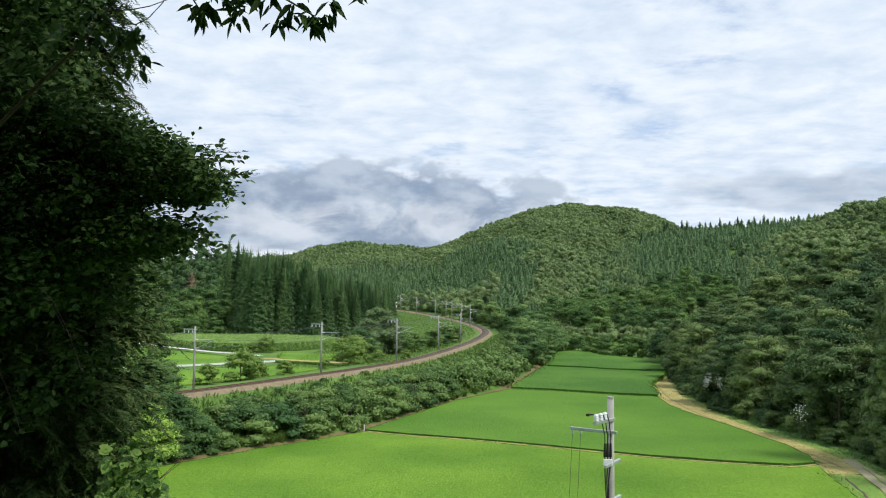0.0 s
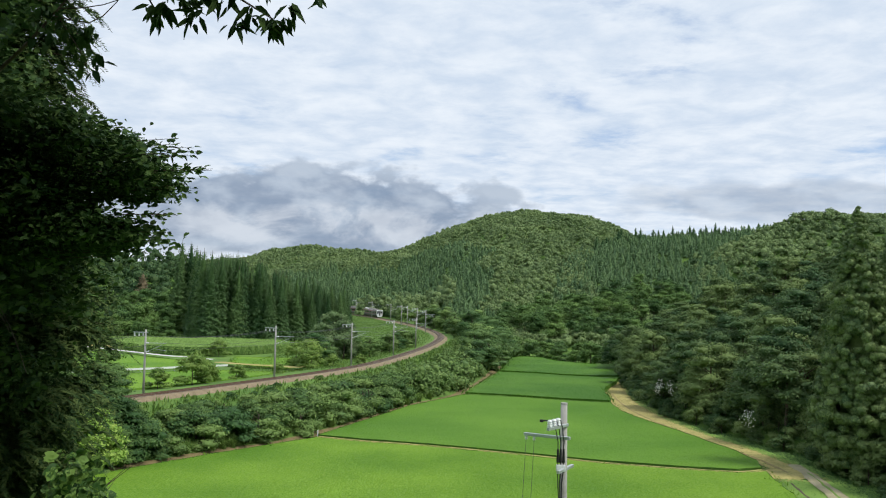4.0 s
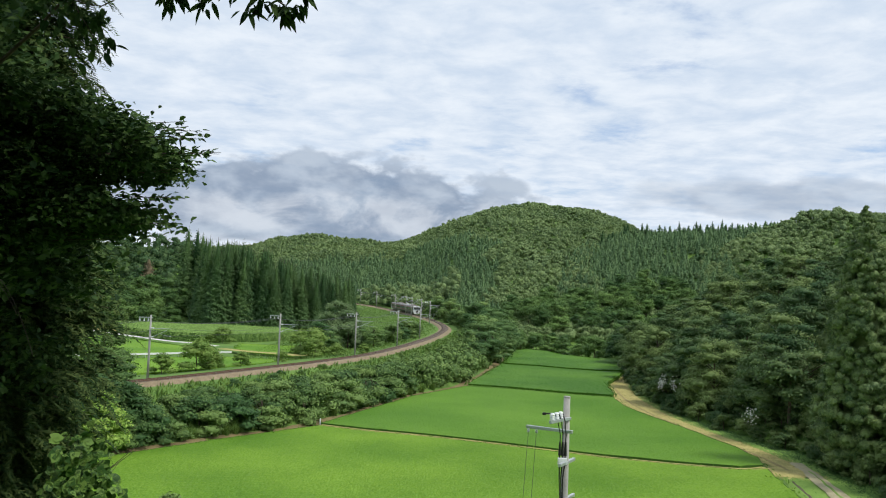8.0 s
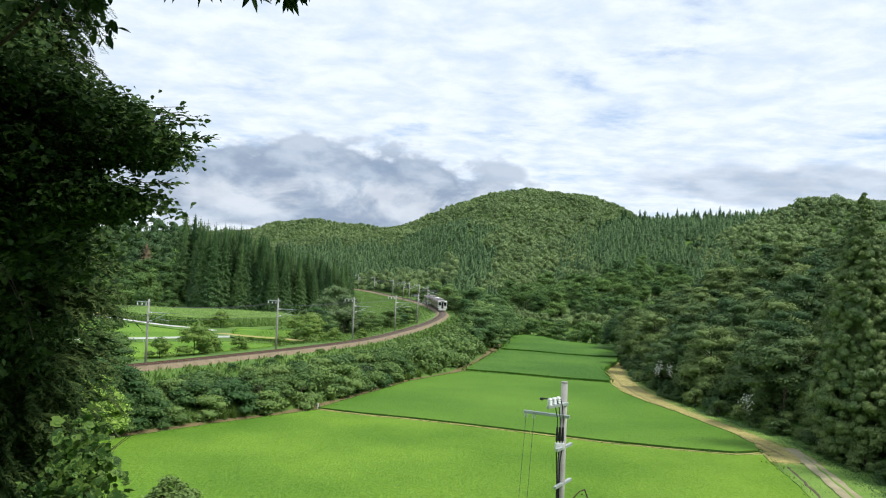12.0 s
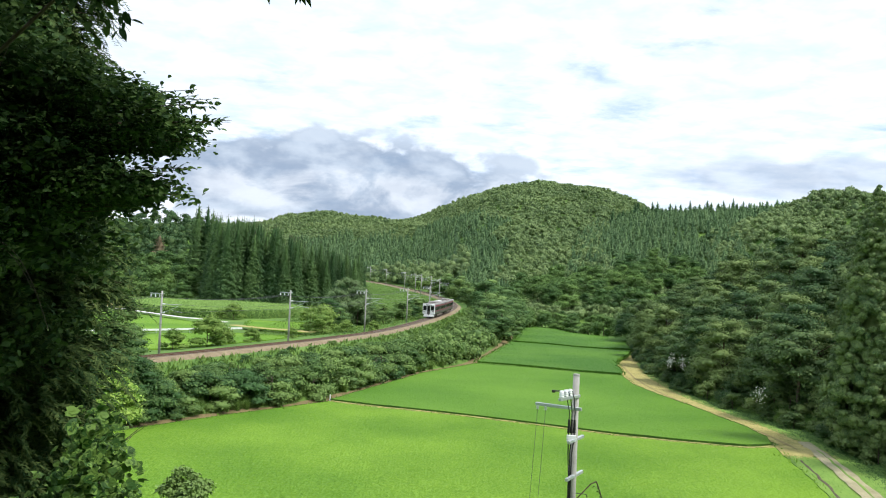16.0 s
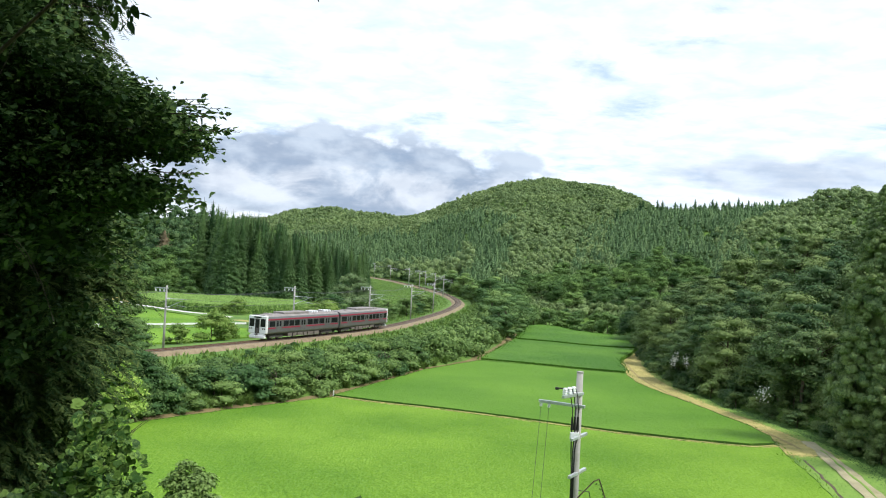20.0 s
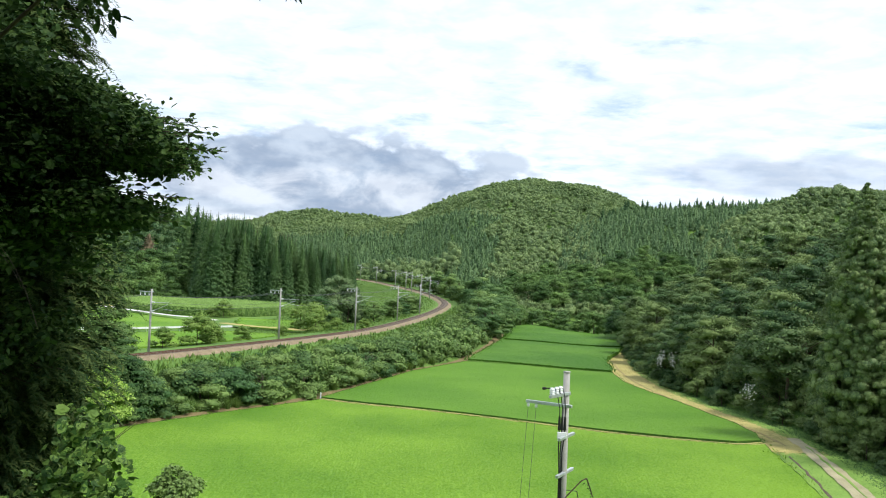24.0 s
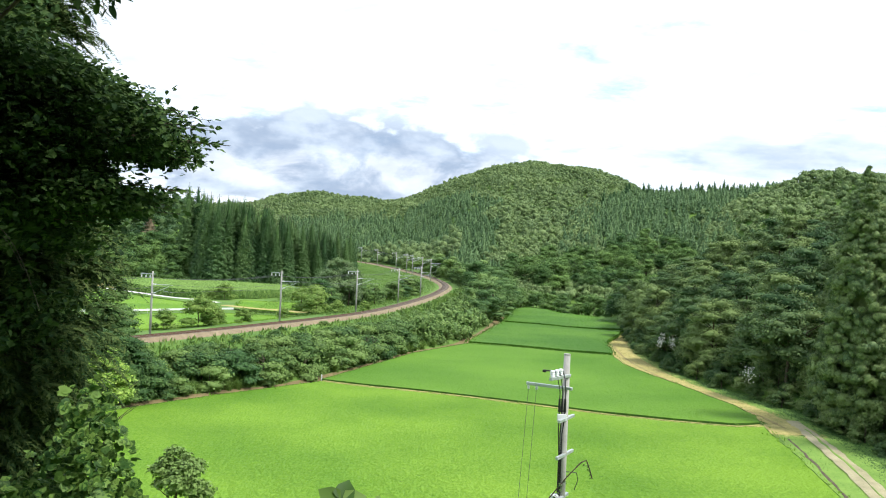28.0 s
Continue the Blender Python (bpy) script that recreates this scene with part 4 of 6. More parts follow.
def trunk_mesh(bm, tall, r, rng, limbs=5):
    top = Vector((rng.uniform(-0.3, 0.3), rng.uniform(-0.3, 0.3), tall * 0.75))
    rod(bm, (0, 0, -0.8), top, r, r * 0.35, 8)
    for k in range(limbs):
        a, f = rng.uniform(0, 6.28), rng.uniform(0.35, 0.9)
        s = Vector((0, 0, 0)).lerp(top, f)
        rod(bm, s, s + Vector((math.cos(a), math.sin(a), 0.8)) * tall * 0.22, r * 0.4, r * 0.12, 5)


def tree_kind(name, label, category, radius, tall, leaves, leaf, mat, seed, k=12, trunk_r=0.18, group="", bole=0.0, flat=0.62):
    """One broadleaf tree or bush with trunk and crown, to be copied."""
    rng = np.random.RandomState(seed)
    thing = tagged(empty(name), label, category, group)
    bm = bmesh.new()
    trunk_mesh(bm, tall + bole, trunk_r, rng)
    part("trunk", bm, M_BARK, thing)
    crown = child(new("crown", crown_mesh("crown", rng, leaves, radius, tall, k, leaf, mat, flat)), thing)
    crown.location.z = bole
    return thing


def conifer_kind(name, label, radius, tall, leaves, leaf, mat, seed, group=""):
    rng = np.random.RandomState(seed)
    thing = tagged(empty(name), label, "conifer", group)
    bm = bmesh.new()
    rod(bm, (0, 0, -1), (0, 0, tall * 0.97), 0.32, 0.03, 8)
    part("trunk", bm, M_BARK, thing)
    m = 8
    k = leaves // m
    c, n, al = conifer_points(rng, k, radius, tall, 0.74)
    r = 0.10 * radius * (1.15 - 0.95 * c[:, 2] / tall) * rng.uniform(0.8, 1.25, k)
    i = np.repeat(np.arange(k), m)
    d = unit(rng.normal(size=(k * m, 3)) + al[i] * 0.8 + np.array([0, 0, 0.25]))
    p = c[i] + d * (r[i] * rng.uniform(0.8, 1.7, k * m))[:, None] * np.array([1.2, 1.2, 0.8])
    v, f = cards(p, d * 0.6 + n[i] * 0.5 + rng.normal(size=d.shape) * 0.2, leaf * rng.uniform(0.6, 1.2, k * m) * (1.05 - 0.72 * p[:, 2] / tall), rng, aspect=0.34, along=al[i])
    v1, f1 = cores(c, r * 1.05, rng, 5, 3, 0.5, 0.3)
    o = np.zeros(1)
    v2, f2 = spires(rng, o, o, o, np.array([radius * 0.78]), np.array([tall * 0.96]), 13, 13)
    child(new("crown", np_mesh("crown", np.concatenate([v, v1, v2]), np.concatenate([f, f1 + len(v), f2 + len(v) + len(v1)]), mat)), thing)
    return thing


def clumped_conifer(name, label, radius, tall, count, clump, leaf, mat, seed):
    """A cedar in drooping tiers whose branch ends carry rounded, tufted clumps."""
    rng = np.random.RandomState(seed)
    thing = tagged(empty(name), label, "conifer")
    bm = bmesh.new()
    rod(bm, (0, 0, -1), (0, 0, tall * 0.97), 0.34, 0.03, 8)
    part("trunk", bm, M_BARK, thing)

    def rim(h):
        return radius * (1 - h) ** 0.74 * (0.94 + 0.06 * np.sin(h * 60)) * np.interp(h, [0, 0.08, 0.22], [0.5, 0.8, 1.0])

    # clumps thin out inwards; more of them low down, where the rim is long
    h = 1 - rng.uniform(0.0, 1, count) ** 0.62 * 0.985
    a = rng.uniform(0, 2 * np.pi, count)
    big = clump * np.interp(h, [0, 0.75, 1], [1.15, 0.72, 0.28]) * rng.uniform(0.65, 1.25, count)
    rad = np.maximum(rim(h) * np.sqrt(rng.uniform(0.55, 1.0, count)) * (1 + rng.normal(size=count) * 0.05) - big * 0.5, 0.0)
    c = np.stack([np.cos(a) * rad, np.sin(a) * rad, h * tall - rad * 0.10], 1)
    m = 104
    i = np.repeat(np.arange(count), m)
    out = np.stack([np.cos(a), np.sin(a), np.full(count, 0.35)], 1)
    d = unit(rng.normal(size=(count * m, 3)) + out[i] * 0.5)
    p = c[i] + d * (big[i] * rng.uniform(0.80, 1.12, count * m))[:, None] * np.array([1, 1, 0.86])
    v, f = cards(p, d + np.array([0, 0, 0.2]) + rng.normal(size=d.shape) * 0.35, leaf * rng.uniform(0.6, 1.3, count * m) * (0.65 + 0.6 * big[i] / clump), rng, aspect=0.42, along=d * 0.5 + np.array([0, 0, 0.4]))
    v2, f2 = cores(c, big * 0.8, rng, 7, 5, 0.84, 0.16)
    # the shaded inside of the crown
    seg, lev = 14, 26
    hh = np.linspace(0.02, 0.99, lev)
    an = np.arange(seg) * 2 * np.pi / seg
    rr = rim(hh)[:, None] * 0.40 * rng.uniform(0.85, 1.1, (lev, seg))
    v3 = np.stack([rr * np.cos(an), rr * np.sin(an), hh[:, None] * tall - rr * 0.2 + 0 * an], -1).reshape(-1, 3)
    q = np.arange(lev - 1)[:, None] * seg + np.arange(seg)[None, :]
    w = np.arange(lev - 1)[:, None] * seg + (np.arange(seg)[None, :] + 1) % seg
    f3 = np.stack([q, w, w + seg, q + seg], -1).reshape(-1, 4)
    child(new("crown", np_mesh("crown", np.concatenate([v, v2, v3]), np.concatenate([f, f2 + len(v), f3 + len(v) + len(v2)]), mat)), thing)
    return thing


class Stock:
    """Kinds of plant; the first use of a kind sets the original in place, later ones copy it."""

    def __init__(self, made):
        self.made, self.used = made, set()

    def put(self, i, x, y, z, scale, rng, flat=1.0):
        ob = self.made[i]
        m = pose(x, y, z, 0, 0, rng.uniform(0, 360)) @ Matrix.Diagonal((scale, scale, scale * flat, 1))
        if i in self.used:
            copy_thing(ob, m @ Matrix.Diagonal((1 / ob.scale.x, 1 / ob.scale.y, 1 / ob.scale.z, 1)))
        else:
            self.used.add(i)
            ob.matrix_basis = m


def plant(stock, x, y, lo, hi, seed, sink=0.2):
    rng = np.random.RandomState(seed)
    z = height(x, y)
    for a, b, c in zip(x, y, z):
        stock.put(rng.randint(len(stock.made)), a, b, c - sink, rng.uniform(lo, hi), rng, rng.uniform(0.85, 1.15))


BELT = Stock([tree_kind("belt_tree", "broad green tree of the wood at the foot of the hills", "tree", 5.2, 11.0, 3200, 0.27, M_BELT, 120 + i, 17, 0.22, "hill foot trees", flat=0.6) for i in range(4)])
for n_, (x_, y_) in enumerate(BELT_AT):
    plant(BELT, x_, y_, 0.55 if len(x_) < 30 else 0.8, 0.8 if len(x_) < 30 else 1.2, 50 + n_, sink=1.2)
SLOPE = Stock([tree_kind("broadleaf_tree", "dark green broadleaf tree on the wooded slope", "tree", 4.4, 9.0, 6400, 0.155, M_RIGHT, 20 + i, 30, 0.2, "slope trees", flat=0.5) for i in range(4)])
UPPER = Stock([tree_kind("broadleaf_tree", "dark green broadleaf tree on the wooded slope", "tree", 4.4, 9.0, 2600, 0.23, M_RIGHT, 30 + i, 24, 0.2, "slope trees", flat=0.5) for i in range(4)])
wx, wy = scatter(RNG, 6.9, on_hill("right", 0.02, 1.1, 13.4, 33), (40, 140, 60, 250))
low = hill_share("right", wx, wy)[0] < 0.42
plant(SLOPE, wx[low], wy[low], 0.85, 1.3, 21)
plant(UPPER, wx[~low], wy[~low], 0.7, 1.08, 24)
# shrubs along the lower edge of that slope
HEDGE = Stock([tree_kind("shrub", "leafy green shrub at the edge of the woods", "shrub", 2.0, 3.2, 2000, 0.13, M_RIGHT, 40 + i, 13, 0.08, "wood edge shrubs") for i in range(3)])
ex = np.interp(np.arange(66, 205, 2.6), [66, 76, 81, 94.5, 99, 112, 125, 150, 200], [43.5, 44.5, 44.2, 46.5, 44.8, 43.2, 41.4, 43.0, 52.5])
ey = np.arange(66, 205, 2.6)
plant(HEDGE, ex + RNG.uniform(-2.0, -0.6, len(ex)), ey, 0.55, 0.9, 22)
plant(HEDGE, ex + RNG.uniform(0.8, 2.6, len(ex)), ey + 1.2, 0.9, 1.4, 25)
# white-flowering shrubs
for fx, fy, fz, fr in ((41.6, 102.0, 3.05, 0.75), (39.9, 132.0, 4.25, 0.6), (40.4, 128.6, 4.0, 0.7), (39.4, 131.6, 3.6, 0.5)):
    r_ = np.random.RandomState(int(fy))
    p_ = np.array([fx, fy, fz]) + r_.normal(size=(80, 3)) * np.array([0.45, 0.4, 0.8]) * fr
    v_, f_ = cards(p_, r_.normal(size=p_.shape), 0.10 * r_.uniform(0.6, 1.3, 80), r_, aspect=0.8)
    tagged(new("blossom_cluster", np_mesh("blossom_cluster", v_, f_, M_FLOWER)), "cluster of white blossom on a shrub", "blossom", kind="stuff")

CEDARS = Stock([conifer_kind("cedar_tree", "tall dark cedar with layered drooping branches", 3.5, 24.0, 8800, 0.24, M_CEDAR, 60 + i, "cedar stand") for i in range(3)])
cx, cy = scatter(RNG, 3.7, lambda x, y: (bearing(x, y) > -13.3) & (bearing(x, y) < -3.6) & (np.hypot(x, y) > np.interp(bearing(x, y), [-13.3, -8, -4], [254, 252, 266]) + lumps(x, y, 40, 3) * 3) & (np.hypot(x, y) < 288), (-90, -10, 230, 310))
_r = np.random.RandomState(5)
for a, b, c in zip(cx, cy, height(cx, cy)):
    tall = np.interp(bearing(a, b), [-14, -12.8, -11, -9.2, -7, -4], [28.5, 28.0, 28.0, 25.5, 21.5, 19.5])
    CEDARS.put(_r.randint(3), a, b, c - 0.3, tall / 24 * _r.uniform(0.78, 1.0), _r)
for a, b, t in ((-74.5, 292.0, 31.5), (-71.8, 293.5, 31.0), (-69.4, 291.0, 30.0)):
    CEDARS.put(_r.randint(3), a, b, float(height(a, b)) - 0.3, t / 24, _r)
BIG = Stock([clumped_conifer("big_cedar", "big old cedar with clumped foliage beside the lane", 6.0, 26.8, 1500, 0.62, 0.10, M_BIGCEDAR, 70)])
for a, b, s in ((45.3, 83.6, 0.97), (51.5, 87.0, 0.90), (49.5, 73.0, 0.88), (56, 95, 0.85)):
    BIG.put(0, a, b, float(height(a, b)) - 0.3, s, _r)

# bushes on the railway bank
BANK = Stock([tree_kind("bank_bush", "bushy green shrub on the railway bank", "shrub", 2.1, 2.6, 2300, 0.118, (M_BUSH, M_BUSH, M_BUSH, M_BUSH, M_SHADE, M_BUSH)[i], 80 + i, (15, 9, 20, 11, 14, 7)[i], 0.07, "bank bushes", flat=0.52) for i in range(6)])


def on_bank(x, y):
    toe = np.interp(y, TOE_Y, TOE_X)
    return (x < toe - 1.7) & (y > 58) & (y < 262) & away_from_track(x, y, 3.4) & (np.interp(y, RAIL_P[::-1, 1], RAIL_P[::-1, 0]) < x)


bx, by = scatter(RNG, 2.7, on_bank, (-60, 40, 56, 262))


def thicket(name, rows, radius, tall, leaves, leaf, mat, seed, label):
    """Many low bushes in one mesh; rows: x, y, z, scale."""
    rng = np.random.RandomState(seed)
    V, F, base = [], [], 0
    for x, y, z, sc in rows:
        c, r = lobes(rng, 9, radius, tall)
        i = rng.choice(9, leaves, p=r ** 2 / np.sum(r ** 2))
        d = unit(rng.normal(size=(leaves, 3)) + np.array([0, 0, 0.35]))
        p = c[i] + d * (r[i] * rng.uniform(0.75, 1.2, leaves))[:, None] * np.array([1, 1, 0.72])
        for v, f in (cards(p, d * 0.8 + np.array([0, 0, 0.35]) + rng.normal(size=d.shape) * 0.42, leaf * rng.uniform(0.55, 1.35, leaves), rng, aspect=0.55), cores(c, r * 0.74, rng, 6, 3, 0.72)):
            V.append(v * sc * np.array([1, 1, rng.uniform(0.9, 1.1)]) + np.array([x, y, z])), F.append(f + base)
            base += len(v)
    return tagged(new(name, np_mesh(name, np.concatenate(V), np.concatenate(F), mat)), label, "shrubs", kind="stuff")


far_rows = []
_r = np.random.RandomState(5)
_d = np.min([np.hypot(bx - p[0], by - p[1]) for p in RAIL_P[::4]], axis=0)
for a, b, c, d in zip(bx, by, height(bx, by), _d):
    room = float(np.interp(b, RAIL_P[::-1, 1], RAIL_P[::-1, 2])) - 0.5 + 0.075 * d - c
    size = min(max(room / 2.5, 0.38), 1.4) * _r.uniform(0.6, 1.2)
    if b < 142:
        BANK.put(_r.randint(6), a, b, c - 0.4, size, _r, _r.uniform(0.9, 1.15))
    else:
        far_rows.append((a, b, c - 0.4, size))
# taller trees where the bank meets the hill, on its far end, and beside the track
TREES = Stock([tree_kind("bank_tree", "spreading green tree beside the railway bank", "tree", 3.6, 7.0, 5200, 0.145, M_BUSH, 90 + i, 24, 0.16, "bank trees", flat=0.45) for i in range(2)])
DENSE = Stock([tree_kind("bank_tree", "dense green tree beside the railway bank, leaves darkened for shade", "tree", 3.6, 7.0, 5200, 0.135, M_SHADE, 190 + i, 30, 0.16, "bank trees", flat=0.40) for i in range(2)])
for a, b, s in ((13, 178, 0.62), (15.5, 189, 0.85), (18.5, 199, 1.05), (21, 207, 1.1), (17.5, 212, 1.15), (21.5, 219, 1.2), (24.5, 229, 1.25), (19, 226, 1.1), (22, 238, 1.3), (27, 243, 1.3), (21, 250, 1.2), (30, 258, 1.3), (25, 262, 1.4), (22, 272, 1.3), (19.5, 284, 1.1), (18, 296, 1.1), (15.5, 310, 1.1), (25, 290, 1.4), (12, 326, 1.1), (8.5, 342, 1.1), (17, 330, 1.3), (5, 358, 1.1), (1, 376, 1.1), (12, 352, 1.3),
                (-31.5, 93, 1.0), (-29.0, 87.5, 1.0), (-27.0, 84, 0.85), (-25.5, 85.5, 0.6), (-28.5, 82.5, 0.95), (-30.8, 80.5, 1.1), (-26.2, 81.0, 0.6), (-29.8, 77, 1.0), (-34.5, 86, 1.1), (-33, 80, 0.95), (-37.5, 79, 1.15), (-36, 73, 1.0), (-40, 72, 1.1),
                (-18.2, 184, 1.0), (-15.0, 174, 0.8), (-0.5, 228, 0.9), (-5, 212, 0.7), (-7, 190, 0.8), (-3, 205, 0.75), (-1.5, 214, 0.8), (2.5, 232, 0.7), (-12, 200, 0.9)):
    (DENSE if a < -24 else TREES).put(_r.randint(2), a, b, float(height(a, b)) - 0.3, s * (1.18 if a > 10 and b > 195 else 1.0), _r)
# low growth on the outer side of the bend
for s_ in np.arange(150, 282, 2.2):
    p_, d_, r_ = rail_frame(s_)
    for o_ in (5.0, 7.6, 10.5):
        q_ = p_ - r_ * (o_ + _r.uniform(-0.8, 0.8)) + d_ * _r.uniform(-1, 1)
        if q_[1] > 246:
            far_rows.append((q_[0], q_[1], float(height(q_[0], q_[1])) - 0.4, (0.36 + 0.08 * (o_ - 5)) * _r.uniform(0.8, 1.3)))
thicket("bank_thicket", far_rows, 2.1, 2.6, 520, 0.22, M_BUSH, 77, "dense green bushes along the far railway bank")
DEAD = conifer_kind("dead_cedar", "dead reddish-brown conifer among the green trees", 5.0, 15.0, 1500, 0.34, M_DEAD, 66)
DEAD.matrix_basis = pose(-93, 312, float(height(-93, 312)) - 0.3)
LIGHT = Stock([tree_kind("young_tree", "yellow-green young shrub beside the track", "shrub", 2.8, 4.2, 2600, 0.15, M_YOUNG, 95, 16, 0.1, flat=0.5)])
WILLOW = Stock([tree_kind("willow_tree", "grey-green willow inside the railway bend", "tree", 3.8, 7.6, 5200, 0.17, M_WILLOW, 97, 22, 0.18)])
for a, b, s in ((-15.8, 196, 1.5), (-13.0, 192, 1.25), (-17.5, 190, 1.15)):
    WILLOW.put(0, a, b, float(height(a, b)) - 0.3, s, _r)
for a, b, s in ((-17.6, 166, 1.35), (-20.5, 170, 1.2), (-16.5, 158, 0.9), (-33.7, 122, 0.75), (-30.2, 127, 1.15), (-28.8, 129.5, 0.8), (-25.0, 133, 0.6), (-20.2, 143.5, 0.5), (-40.6, 193.5, 0.95), (-43.0, 193, 0.6), (-12.5, 158, 0.6), (-8, 165, 0.5)):
    LIGHT.put(0, a, b, float(height(a, b)) - 0.1, s, _r)


def tall_grass(name, x, y, size, mat, seed, label, flat=False):
    rng = np.random.RandomState(seed)
    z = height(x, y)
    c = np.stack([x, y, z + size * 0.6], 1)
    n = rng.normal(size=c.shape) * np.array([1, 1, 0.2])
    if flat:
        n = rng.normal(size=c.shape) * 0.25 + np.array([0, -0.4, 0.8])
    v, f = cards(c, n, size * rng.uniform(0.6, 1.3, len(c)), rng, aspect=0.22, along=np.array([[0, 0, 1.0]]) + rng.normal(size=c.shape) * 0.35)
    return tagged(new(name, np_mesh(name, v, f, mat)), label, "grass", kind="stuff")


def grass_tuft():
    """A fountain of long arching blades."""
    rng = np.random.RandomState(41)
    thing = tagged(empty("grass_tuft"), "tuft of long arching pale green grass on the bank", "grass", "grass tufts")
    V, F = [], []
    for k in range(260):
        a, lean, ln = rng.uniform(0, 6.28), rng.uniform(0.15, 1.0), rng.uniform(0.9, 1.6)
        o = np.array([math.cos(a), math.sin(a), 0])
        w = np.array([-o[1], o[0], 0]) * 0.022
        root = o * rng.uniform(0, 0.35)
        for j in range(5):
            u = j / 4
            c = root + o * lean * ln * u * u * 0.75 + np.array([0, 0, ln * (u - 0.42 * lean * u * u)])
            V += [c - w * (1.05 - u), c + w * (1.05 - u)]
        b = k * 10
        F += [[b + 2 * j, b + 2 * j + 1, b + 2 * j + 3, b + 2 * j + 2] for j in range(4)]
    child(new("foliage", np_mesh("foliage", np.array(V), np.array(F), M_GRASS_BLADE)), thing)
    return thing


TUFT = Stock([grass_tuft()])
for y_ in np.arange(79, 150, 1.15):
    for o_ in (1.6, 3.6, 6.5, 9.0):
        if _r.uniform() < 0.55:
            x_ = float(np.interp(y_, TOE_Y, TOE_X)) - o_ + _r.uniform(-0.7, 0.7)
            if away_from_track(np.array([x_]), np.array([y_]), 4.0)[0]:
                TUFT.put(0, x_, y_, float(height(x_, y_)) - 0.1, _r.uniform(0.8, 1.25), _r)
gx = RNG.uniform(-60, 35, 90000)
gy = RNG.uniform(56, 262, 90000)
k = on_bank(gx, gy) | ((gx < np.interp(gy, TOE_Y, TOE_X) - 1.1) & (gx > np.interp(gy, TOE_Y, TOE_X) - 4.0) & away_from_track(gx, gy, 3.6))
tall_grass("bank_grass", gx[k], gy[k], 0.42, M_GRASS_BLADE, 1, "tall rough grass on the railway bank")
gx = RNG.uniform(-30, 12, 60000)
gy = RNG.uniform(150, 420, 60000)
k = away_from_track(gx, gy, 3.4) & (np.interp(gy, RAIL_P[::-1, 1], RAIL_P[::-1, 0]) > gx)
tall_grass("meadow_grass", gx[k], gy[k], 0.2, M_GRASS_BLADE, 2, "rough grass on the slope inside the bend")
gx = RNG.uniform(28, 56, 26000)
gy = RNG.uniform(46, 205, 26000)
lane_x = np.interp(gy, LANE_Y, LANE_X)
lane_w = np.where(gy < 84, 0.8, np.interp(gy, LANE_Y, LANE_W) / 2) * RNG.uniform(0.55, 1.08, len(gy))
k = (np.abs(gx - lane_x) > lane_w - 0.1) & (np.abs(gx - lane_x) < lane_w + 4.5) & (gx > np.interp(gy, [44, 60, 70, 84, 89, 200], [28.6, 31.2, 33.4, 36.4, 38, 60]))
k |= (gx > lane_x + lane_w) & (gx < lane_x + lane_w + 6)
tall_grass("lane_grass", gx[k], gy[k], 0.11, M_GRASS_BLADE, 3, "short green grass beside the lane", True)
gx = RNG.uniform(31, 50, 30000)
gy = RNG.uniform(80, 200, 30000)
k = np.abs(gx - np.interp(gy, LANE_Y, LANE_X)) < np.interp(gy, LANE_Y, LANE_W) / 2 + 0.35
k |= (gy < 87) & (gx > 33.5) & (gx < 40)
tall_grass("lane_straw", gx[k], gy[k], 0.13, M_STRAW, 8, "dry cut straw lying on the lane", True)
gx = RNG.uniform(36, 50, 30000)
gy = RNG.uniform(50, 150, 30000)
edge = np.interp(gy, LANE_Y, LANE_X) + np.where(gy < 84, 1.2, np.interp(gy, LANE_Y, LANE_W) / 2 + 0.3)
k = (gx > edge + RNG.uniform(0, 1.2, len(gx))) & (gx < edge + 7)
tall_grass("verge_weeds", gx[k], gy[k], 0.13, M_BUSH, 6, "rough leafy weeds below the wooded slope", True)


# ---- the two-car train ----
CAR_L, CAR_W, ROOF_Z = 19.5, 2.9, 3.55


def car_body_section():
    w = CAR_W / 2
    return [(-w + 0.12, 0.95), (-w, 1.12), (-w, 2.95), (-w + 0.10, 3.25), (-w + 0.45, 3.48), (0, ROOF_Z), (w - 0.45, 3.48), (w - 0.10, 3.25), (w, 2.95), (w, 1.12), (w - 0.12, 0.95)]


